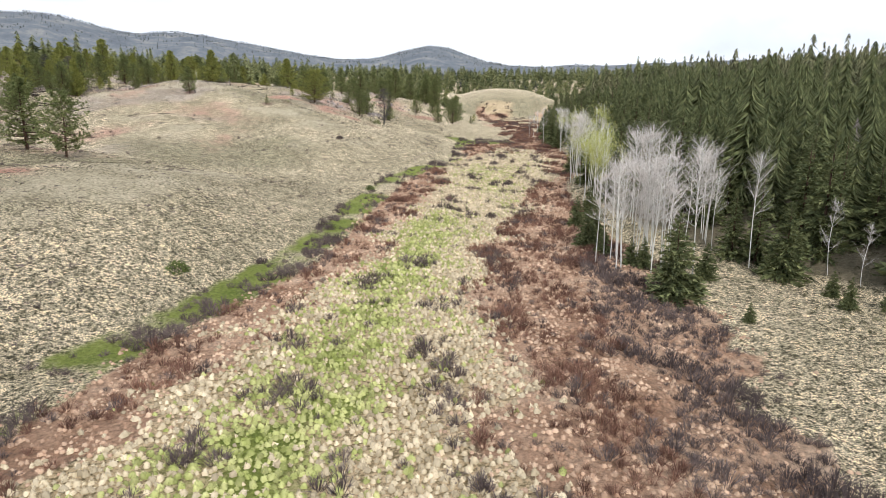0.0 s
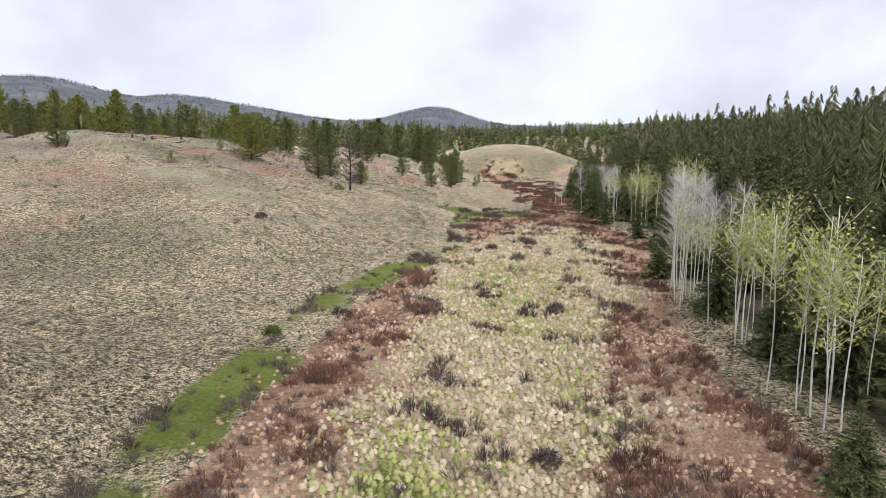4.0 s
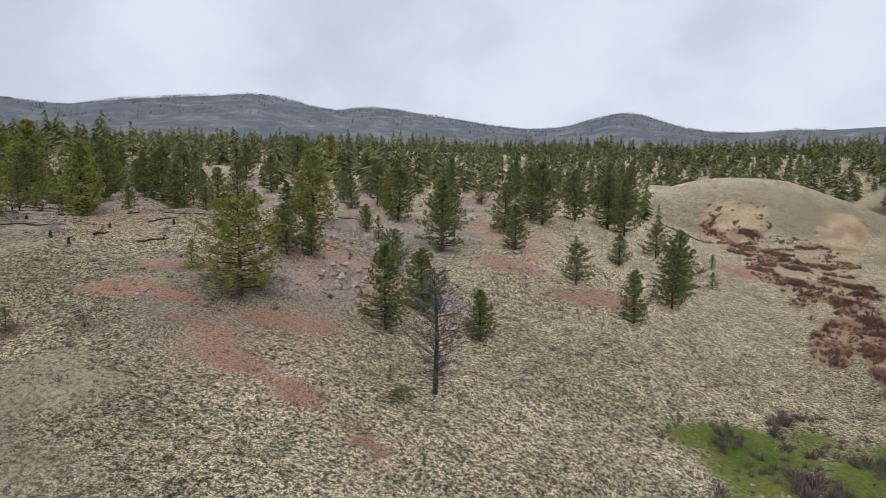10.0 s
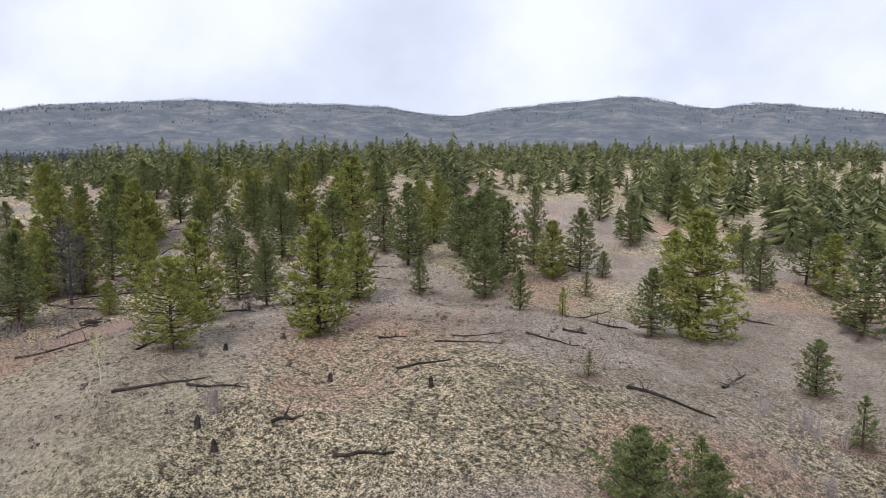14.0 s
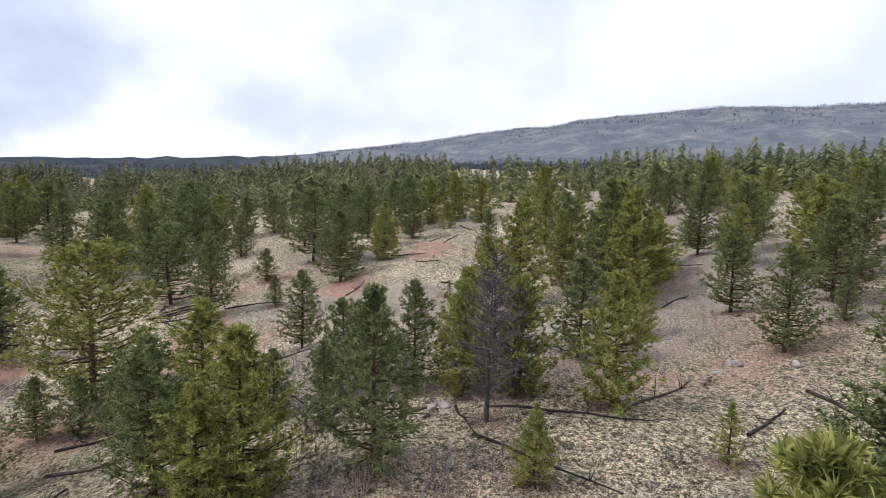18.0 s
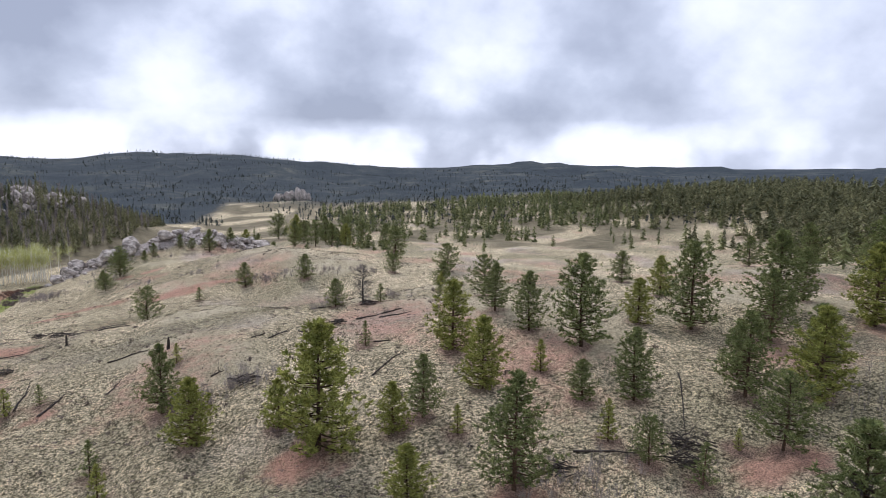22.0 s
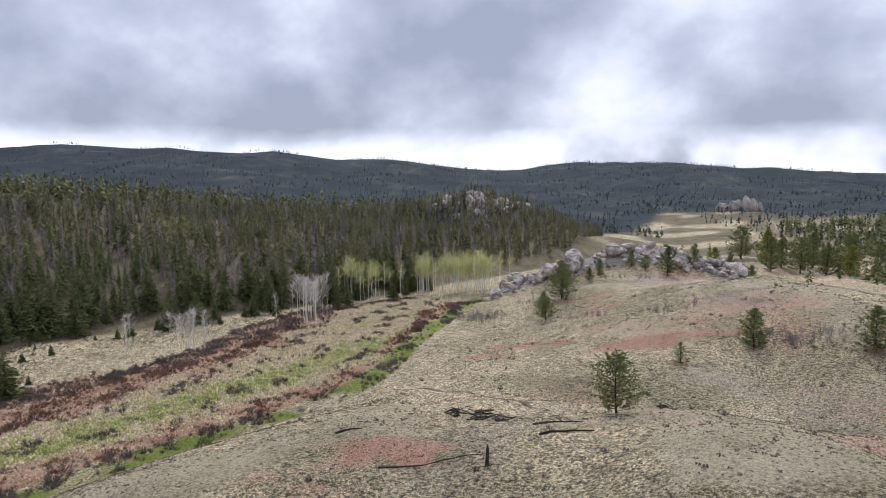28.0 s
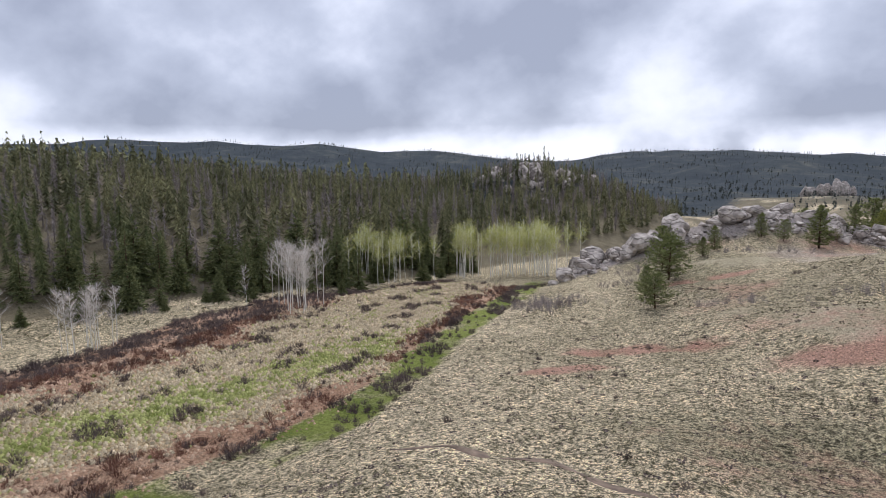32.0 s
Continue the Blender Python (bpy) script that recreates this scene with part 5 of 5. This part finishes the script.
side = (east_of(x, y) < 5) & (y < 66) & (y > -34) & (rng.uniform(0, 1, x.shape) < 0.8 * (1 - smooth(np.abs(edge - 2.0), 1.5, 4.5)))
foot = (np.abs(y - 317 + 0.02 * (x - 34) ** 2 * 0.3) < 2.0) & (x > 0) & (rng.uniform(0, 1, x.shape) < 0.5)
sel = dark | stray | banks | side | foot
strew("dark_scrub", BROOMS, x[sel], y[sel], rng.uniform(0.55, 1.1, sel.sum()) * (0.7 + 0.75 * clump[sel]), DARK_BRUSH, "dark leafless scrub at the meadow's edges", "shrubs")

TUFTS = [mop(131 + k, 4, 0.095, 0.12, 0.8) for k in range(4)]
x, y = jitter(-135, 0, -50, 225, 0.43)
d = west_of(x, y)
m = (d > 0.5) & (rng.uniform(0, 1, x.shape) < np.clip(0.55 + 0.4 * waves(x, y, 20, 141), 0.1, 1) * np.where(d > 95, 0.45, 1.0))
strew("grass_tufts", TUFTS, x[m], y[m], rng.uniform(0.6, 1.5, m.sum()), TUFT, "grey-green grass and sage tufts over the dry hills", "grass")
sel = (rng.uniform(0, 1, x.shape) < 0.003 + 0.008 * (waves(x, y, 30, 143) > 0.5)) & (d > 3)
strew("hill_scrub", BROOMS, x[sel], y[sel], rng.uniform(0.35, 0.95, sel.sum()), DARK_BRUSH, "small dead bushes strewn over the hills", "shrubs")
SAGE = [mop(145 + k, 10, 0.20, 0.20, 0.5, 0.6) for k in range(3)]
x, y = jitter(-120, 0, -40, 215, 0.9)
d = west_of(x, y)
m = (d > 2) & (rng.uniform(0, 1, x.shape) < 0.22 + 0.30 * np.clip(waves(x, y, 26, 147), 0, 1))
strew("sage_dots", SAGE, x[m], y[m], 0.5 + 0.9 * rng.uniform(0, 1, m.sum()) ** 2, DARK_BRUSH, "small dark sage bushes dotted over the dry hills", "shrubs")
GRASS = [mop(151 + k, 9, 0.30, 0.30, 0.5, 1.0) for k in range(3)]
x, y = jitter(16, 60, -60, 150, 1.2)
m = (east_of(x, y) > -6) & (cover_maps(x, y)["litter"] < 0.4) & (rng.uniform(0, 1, x.shape) < 0.6) & (x - soft_interp(y, MEAD_Y, BRUSH_E, 4) > 1)
strew("glade_grass", GRASS, x[m], y[m], rng.uniform(0.5, 1.1, m.sum()), TUFT, "grey-green grass in the glade before the forest", "grass")


# ---------------------------------------------------------------- single bushes, rocks and fallen timber
def bush(x, y, r_, h, material, label, seed):
    np.random.seed(seed)
    r = np.random.RandomState(seed)
    p = Pile()
    n = 420
    v = unit(r.normal(0, 1, (n, 3)))
    v[:, 2] = np.abs(v[:, 2])
    c = v * (r_, r_, h) * r.uniform(0.55, 1.0, (n, 1))
    p.blades(c, c + unit(v + r.normal(0, 0.6, (n, 3))) * 0.22, 0.12)
    ob = tagged(new("bush"), label, "bush", "bushes on the hills")
    for k in range(7):
        a, stem = k * 0.9, Pile()
        stem.tube([(0, 0, -0.1), (math.cos(a) * r_ * 0.4, math.sin(a) * r_ * 0.4, h * 0.45), (math.cos(a) * r_ * 0.8, math.sin(a) * r_ * 0.8, h * 0.75)], [0.03, 0.022, 0.008], 3)
        part_mesh("stem", stem.mesh("stem", DARK_BRUSH), ob)
    part_mesh("foliage", p.mesh("foliage", material), ob)
    ob.matrix_basis = pose(x, y, gz(x, y))


bush(-23.4, 52.8, 1.05, 1.1, GREEN_BUSH, "rounded green bush alone on the pale slope", 1)
bush(-22.9, 138.6, 0.9, 0.75, DARK_BRUSH, "low dark bush alone on the grassy slope", 2)
bush(-12.6, 106, 0.8, 0.8, GREEN_BUSH, "small dark green bush beside the wet grass", 3)
bush(-18.4, 172.6, 1.1, 1.4, PINE_NEEDLE, "dense green bush at the foot of the dead tree", 4)
bush(-32, 205, 1.3, 0.9, GREEN_BUSH, "low green juniper bush among pale rocks", 5)
for k, (x, y, s) in enumerate(((8, 142, 1.0), (12, 113.5, 0.9), (6.7, 86, 0.8), (14, 146, 1.1))):
    bush(x, y, s, 0.9 * s, DARK_BRUSH, "dark leafless bush standing in the tussock meadow", 10 + k)


def rock_mesh(seed, stone=STONE):
    bm = bmesh.new()
    bmesh.ops.create_icosphere(bm, subdivisions=2, radius=0.5)
    r = np.random.RandomState(seed)
    planes = [(Vector(unit(r.normal(0, 1, 3))), r.uniform(0.24, 0.42)) for _ in range(13)]
    for v in bm.verts:
        for nrm, off in planes:
            over = v.co.dot(nrm) - off
            if over > 0:
                v.co -= nrm * over * 0.97
        v.co += noise.noise_vector(v.co * 3 + Vector((seed, 0, 0))) * 0.05
    me = bpy.data.meshes.new("boulder")
    bm.to_mesh(me)
    bm.free()
    me.materials.append(stone)
    return me


ROCKS = [rock_mesh(k) for k in range(6)]
CRAGS = [rock_mesh(20 + k, CRAG) for k in range(6)]


def boulder(x, y, size, tall=0.7, label="pale grey granite boulder on the dry slope", group="boulders", lift=0.0, kinds=ROCKS):
    ob = tagged(new("boulder", kinds[rng.randint(6)]), label, "boulder", group)
    ob.matrix_basis = pose(x, y, gz(x, y) + size * tall * 0.22 + lift, rng.uniform(-20, 20), rng.uniform(-20, 20), rng.uniform(0, 360)) @ Matrix.Diagonal((size, size * rng.uniform(0.7, 1.1), size * tall, 1))


# rocky rib across the far ridge, in courses of big rounded blocks
placed = 0
while placed < 105:
    x, y = rng.uniform(-82, -11), rng.uniform(-108, -58)
    near = float(outcrop(np.array([x]), np.array([y]))[0][0])
    if near < rng.uniform(0.25, 0.9):
        continue
    boulder(x, y, rng.choice([1.8, 2.8, 4.2, 6.5]) * rng.uniform(0.8, 1.3), rng.uniform(0.45, 0.95), "weathered grey granite block of the ridge outcrop", "granite outcrop", rng.uniform(-0.1, 0.5), CRAGS)
    placed += 1
for k in range(34):
    boulder(46 + rng.normal(0, 14), -190 + rng.normal(0, 13), rng.uniform(2.5, 7), rng.uniform(0.7, 1.1), "grey granite crag standing out of the forest", "granite knob", 1.0, CRAGS)
for k in range(14):
    boulder(-66 + rng.normal(0, 11), -600 + rng.normal(0, 10), rng.uniform(6, 13), rng.uniform(1.0, 2.0), "distant reddish rock crag above the pale flats", "far crag", 1.0, CRAGS)
for cx, cy, many, sp, big in ((-33.3, 194.5, 36, 1.9, 1.3), (-32, 189.5, 10, 1.8, 0.9), (-21, 196.3, 24, 1.6, 1.5), (-21.5, 191, 12, 1.8, 1.2), (-16.5, 218.8, 12, 1.6, 1.4), (-12.3, 224.5, 8, 1.2, 1.3), (-42.1, 172.3, 2, 0.6, 0.8), (-33.4, 186, 10, 2.5, 0.7), (-119.8, 201.4, 9, 1.2, 1.2), (-108.4, 178.5, 5, 1.0, 1.0), (-27, 184, 10, 4, 0.6)):
    for k in range(many):
        boulder(cx + rng.normal(0, sp), cy + rng.normal(0, sp), rng.uniform(0.3, 1) * big, rng.uniform(0.5, 0.8), "pale weathered boulder in the stony gully", "gully boulders")
STONES = []
for me in ROCKS[:3]:
    co = np.array([v.co[:] for v in me.vertices])
    STONES.append((co, np.array([p.vertices[:] for p in me.polygons])))
x, y = jitter(-84, -10, -108, -56, 1.3)
m = rng.uniform(0, 1, x.shape) < 0.75 * np.clip(outcrop(x, y)[0] - 0.15, 0, 1)
strew("outcrop_rubble", STONES, x[m], y[m], 0.6 + 3.2 * rng.uniform(0, 1, m.sum()) ** 2.5, CRAG, "broken granite blocks between the ridge outcrop's crags", "stones", 0.7, -0.1)
x, y = jitter(30, 64, -216, -166, 1.7)
m = rng.uniform(0, 1, x.shape) < 0.8 * np.exp(-((x - 46) / 13) ** 2 - ((y + 190) / 13) ** 2)
strew("knob_rubble", STONES, x[m], y[m], 1.0 + 4.0 * rng.uniform(0, 1, m.sum()) ** 2, CRAG, "grey granite blocks of the knob among the trees", "stones", 0.9, -0.3)
x, y = jitter(-60, -8, 150, 225, 1.0)
m = (rng.uniform(0, 1, x.shape) < 0.10 * np.clip(0.5 + waves(x, y, 22, 161), 0, 1)) & (west_of(x, y) > 12)
strew("loose_stones", STONES, x[m], y[m], rng.uniform(0.12, 0.5, m.sum()), STONE, "pale loose stones strewn over the red slope", "stones", 0.6, -0.02)


def fallen_log(x0, y0, x1, y1, thick=0.16, twigs=6):
    """A charred trunk lying from one place to another, following the ground, with stubs of limbs."""
    p = Pile()
    r = np.random.RandomState(int(abs(x0 * 31 + y1 * 17)) % 9999)
    n = 6
    cx, cy, cz = (x0 + x1) / 2, (y0 + y1) / 2, gz((x0 + x1) / 2, (y0 + y1) / 2)
    t = np.linspace(0, 1, n)
    px, py = x0 + (x1 - x0) * t + r.normal(0, 0.06, n), y0 + (y1 - y0) * t + r.normal(0, 0.06, n)
    path = np.stack([px - cx, py - cy, ground_z(px, py) - cz + thick * 0.7], 1)
    p.tube(path, thick * (1.0 - 0.65 * t), 7)
    ob = tagged(new("fallen_log"), "charred dead log lying on the dry ground", "log", "fallen logs")
    part_mesh("trunk", p.mesh("trunk", DEAD_WOOD), ob)
    for k in range(twigs):
        stub = Pile()
        a = path[r.randint(1, n - 1)] + r.normal(0, 0.05, 3)
        w = unit(r.normal(0, 1, 3) * (1, 1, 0.5) + (0, 0, 0.7)) * r.uniform(0.5, 1.5)
        stub.tube([a, a + w * 0.5, a + w + r.normal(0, 0.15, 3)], [thick * 0.3, thick * 0.2, 0.01], 4)
        part_mesh("limb_stub", stub.mesh("limb_stub", DEAD_WOOD), ob)
    ob.matrix_basis = pose(cx, cy, cz)


LOGS_HILL = [(-134.8, 104.8, -129.6, 114.4), (-107.6, 77.6, -112, 77.6), (-105.2, 95.9, -109.3, 91.2), (-91.3, 78.6, -93, 76.5), (-93.7, 79.5, -96, 74.8), (-53.7, 77.6, -54.8, 76.1), (-67, 85.7, -64.4, 75.5), (-70.3, 88, -71.4, 83.7), (-76.6, 86.4, -77.1, 82.8), (-53.2, 60.7, -61.5, 56), (-61.5, 65.8, -61, 62.1), (-73.7, 76.5, -78.6, 77.3), (-91.4, 78.4, -93.1, 76.3), (-93.6, 79.7, -96.2, 75.1), (-97, 76.9, -99, 82.1), (-99, 82.1, -101.6, 85.3), (-104.6, 77, -107.9, 76.2), (-108.1, 76.2, -111.1, 75.3), (-88.2, 89, -89.5, 88.3), (-98.3, 63.5, -101.7, 64.9), (-64.2, 51.1, -68.4, 48.2), (-106.1, 86.9, -108.1, 87.7), (-62.4, 47.4, -66.6, 45.6), (-44.6, 55.2, -46.7, 53.5)]
LOGS_WOOD = [(-108.1, 182.2, -106.5, 192.3), (-104.1, 181.5, -98.9, 188.8), (-94.2, 178.9, -94.9, 182.4), (-73.2, 180.8, -76, 183.7), (-112.1, 203.6, -98.6, 205.1), (-103.8, 216.7, -94.4, 219), (-92.3, 212.2, -89, 215.5), (-64.6, 181.5, -62.2, 184.1), (-60.3, 194.2, -58.5, 197.9), (-61.8, 199.1, -59.4, 204.1), (-62.9, 201.7, -61.8, 206.5), (-61.2, 208.7, -57.4, 211.5), (-64.7, 218.4, -69.2, 232.8), (-58.3, 184.1, -57.7, 185.9), (-53.8, 185.5, -51.7, 188), (-48.6, 204.7, -44, 208), (-46.5, 214.1, -47.6, 220.4), (-56.4, 238.8, -53.1, 239.8), (-65.3, 196.2, -63.8, 197.9), (-88.8, 175, -86.5, 181.2), (-93.9, 188.8, -84.5, 189.6), (-82.7, 190.7, -78.9, 192.2), (-84.8, 198.6, -82, 199.7), (-82.6, 199.8, -79.8, 200.1)]
LOGS_WOOD += [(-81.3, 200.8, -79.9, 202.9), (-90.9, 170, -90.7, 172.8), (-143.1, 141.6, -146.7, 145), (-107.1, 175.9, -109, 179.3), (-105.1, 197.1, -109.6, 201.2), (-108.5, 180.2, -103.4, 181.9), (-108.1, 190.8, -115.7, 197.2), (-142.1, 140.3, -150, 146.5), (-134.9, 148.7, -137.3, 152.6), (-192.7, 176.1, -180.9, 179.8), (-143.8, 164.7, -153.7, 165), (-161.4, 171.3, -160.5, 174.8), (-144.5, 140.7, -148.3, 143.5), (-141.5, 142.1, -142.3, 145), (-119.9, 114.2, -125.1, 116)]
for seg in LOGS_HILL + LOGS_WOOD:
    fallen_log(*seg, thick=0.075 + 0.06 * rng.uniform(), twigs=8)
for k in range(70):
    x, y, a, ln = rng.uniform(-185, -58), rng.uniform(135, 245), rng.uniform(0, 3.14), rng.uniform(2, 7)
    if west_of(np.array([x]), np.array([y]))[0] > 45:
        fallen_log(x, y, x + ln * math.cos(a), y + ln * math.sin(a), rng.uniform(0.09, 0.16), 4)


def stump(x, y, h):
    p = Pile()
    p.tube([(0, 0, -0.1), (0.02, 0, 0.15), (0.03, 0.02, h * 0.7), (0.06, 0.0, h)], [0.24, 0.17, 0.15, 0.05], 8)
    ob = tagged(new("tree_stump", p.mesh("tree_stump", DEAD_WOOD)), "burnt jagged tree stump on the dry slope", "stump", "stumps")
    ob.matrix_basis = pose(x, y, gz(x, y), 0, 0, rng.uniform(0, 360))


for x, y, h in ((-58, 180.7, 0.7), (-60.3, 180.6, 0.7), (-56.3, 194.2, 0.7), (-81.4, 78.5, 1.5), (-62, 58, 1.8), (-62, 190, 0.6), (-70, 186, 0.5), (-120, 150, 0.8), (-131, 140, 0.9), (-112, 160, 0.7)):
    stump(x, y, h)


def brush_pile(x, y, size, many):
    """A heap of charred branches."""
    ob = tagged(new("brush_pile"), "heap of charred dead branches on the dry slope", "brush pile", "brush piles")
    r = np.random.RandomState(int(abs(x * 7 + y * 3)))
    for k in range(many):
        p = Pile()
        a, ln = r.uniform(0, 6.28), size * r.uniform(0.4, 1.0)
        c = np.array([r.normal(0, 0.25 * size), r.normal(0, 0.25 * size), r.uniform(0.05, 0.28) * size])
        w = np.array([math.cos(a), math.sin(a), r.uniform(-0.1, 0.7)])
        p.tube([c - w * ln * 0.4 * (1, 1, 0.1), c + r.normal(0, 0.06, 3), c + w * ln * 0.6], [0.07, 0.05, 0.015], 4)
        part_mesh("branch", p.mesh("branch", DEAD_WOOD), ob)
    ob.matrix_basis = pose(x, y, gz(x, y))


for x, y, size, many in ((-55.2, 44.1, 2.4, 20), (-57.6, 43.6, 1.9, 12), (-52.6, 44.6, 1.9, 12), (-100.5, 81, 2.4, 12), (-102, 78, 2.0, 10), (-128.5, 116, 2.8, 18), (-127.3, 118, 2.2, 12), (-58.5, 69, 2.0, 8), (-107, 69.5, 2.2, 12),
                        (-92, 91.5, 2.4, 8), (-104, 162, 2.0, 8), (-118, 116, 2.2, 9), (-95, 182, 2.0, 8), (-113, 120, 2.0, 8), (-72.5, 33, 1.2, 5)):
    brush_pile(x, y, size, many + 16)

# leafless thickets and whips of young aspen
TALL = [broom(171 + k, 20, 0.6, 1.7, 0.03) for k in range(3)]
WHIPS = [broom(181 + k, 4, 0.3, 1.5, 0.03) for k in range(3)]
sx, sy = [], []
for cx, cy, a, b, many in ((-21, -34, 5.5, 5.0, 120), (-86, -1.2, 7, 2.5, 70), (-99.6, 0.5, 6, 2.0, 40), (-110.9, -0.4, 5, 2, 30), (-64, -22.6, 6, 1.6, 26), (-49.7, -24.7, 5, 1.2, 18), (-30, -50, 5, 2, 20), (-28, -60, 7, 2, 24), (-50, -72, 10, 2, 30), (-92.3, 91.6, 3, 2, 36), (-86.9, 93.4, 3, 2, 24), (-100.6, 63.5, 4, 1.5, 18),
                          (-111.3, 63.7, 3, 2, 16), (-41, 212.1, 2.2, 1.5, 22), (-61.3, 181.6, 1.5, 1.0, 5), (-49.9, 197.2, 2, 1.5, 10), (-22, 196, 4, 3, 34), (-32, 206, 4, 3, 26), (-119, 118, 4, 3, 24), (26, -28, 3, 4, 30), (30, 2, 3, 5, 22), (38, -12, 5, 5, 24)):
    sx += list(rng.normal(cx, a * 0.6, many))
    sy += list(rng.normal(cy, b * 0.6, many))
strew("leafless_thicket", TALL, np.array(sx), np.array(sy), rng.uniform(0.5, 1.1, len(sx)), THICKET, "grey leafless shrub thickets in the hollows of the ridges", "shrubs")
sx, sy = [], []
for cx, cy, a, many in ((-99.4, 180, 4.5, 120), (-97.9, 175, 3.5, 70), (-90.4, 177.7, 4, 60), (-125.5, 201, 3.5, 60), (-120.8, 160, 5, 90), (-117.5, 166.5, 5, 120), (-134, 173.6, 4, 50), (-111, 174.9, 4, 60), (-149, 116, 4.5, 110), (-148.8, 121.6, 3, 50), (-118.7, 117, 4, 40), (-212, 106, 6, 40)):
    sx += list(rng.normal(cx, a * 0.6, many))
    sy += list(rng.normal(cy, a * 0.6, many))
strew("bare_aspen_whips", WHIPS, np.array(sx), np.array(sy), rng.uniform(0.5, 1.3, len(sx)), THICKET, "thin pale whips of bare young aspens between the pines", "saplings")


def draped(name, way, width, rise, material, label, category):
    """A strip that follows the ground along a way, raised in its middle."""
    way = np.array(way)
    t = np.linspace(0, len(way) - 1, 60)
    px, py = (np.interp(t, np.arange(len(way)), way[:, k]) + 0.25 * np.sin(t * 5 + k) for k in (0, 1))
    dx, dy = np.gradient(px), np.gradient(py)
    ln = np.hypot(dx, dy)
    wob = width * (0.75 + 0.35 * np.sin(t * 7.3)) * np.minimum(1, np.minimum(t, t[-1] - t) * 2.5 + 0.15)
    rows = []
    for q, up in ((-0.5, -0.06), (-0.35, rise), (0.05, rise * 1.05), (0.5, -0.06)):
        x, y = px - dy / ln * wob * q, py + dx / ln * wob * q
        rows.append(np.stack([x, y, ground_z(x, y) + up], 1))
    v = np.concatenate(rows)
    n = len(t)
    f = [(r * n + k, r * n + k + 1, (r + 1) * n + k + 1, (r + 1) * n + k) for r in range(3) for k in range(n - 1)]
    return tagged(new(name, mesh_of(name, v, np.array(f), material)), label, category, kind="structure")


TRAIL_SOIL = plain("trodden_soil", (0.36, 0.28, 0.21), (0.56, 0.46, 0.36), 1.5, bump=0.4)
draped("trail", [[-8.3, 125.5], [-7.2, 130.0], [-6.1, 136.4], [-5.8, 140.1], [-3.3, 146.5], [0.2, 155.2]], 0.42, 0.05, TRAIL_SOIL, "narrow trodden path slanting down the grassy slope", "path")
BANK_SOIL = plain("cut_bank_soil", (0.11, 0.08, 0.06), (0.30, 0.22, 0.165), 1.2, bump=0.7)
draped("cut_bank", [[-35, 27.6], [-40.8, 27.2], [-45.9, 26.5], [-52.1, 29.5], [-58.4, 34.8]], 1.3, 0.05, BANK_SOIL, "low eroded brown bank across the dry slope", "bank")
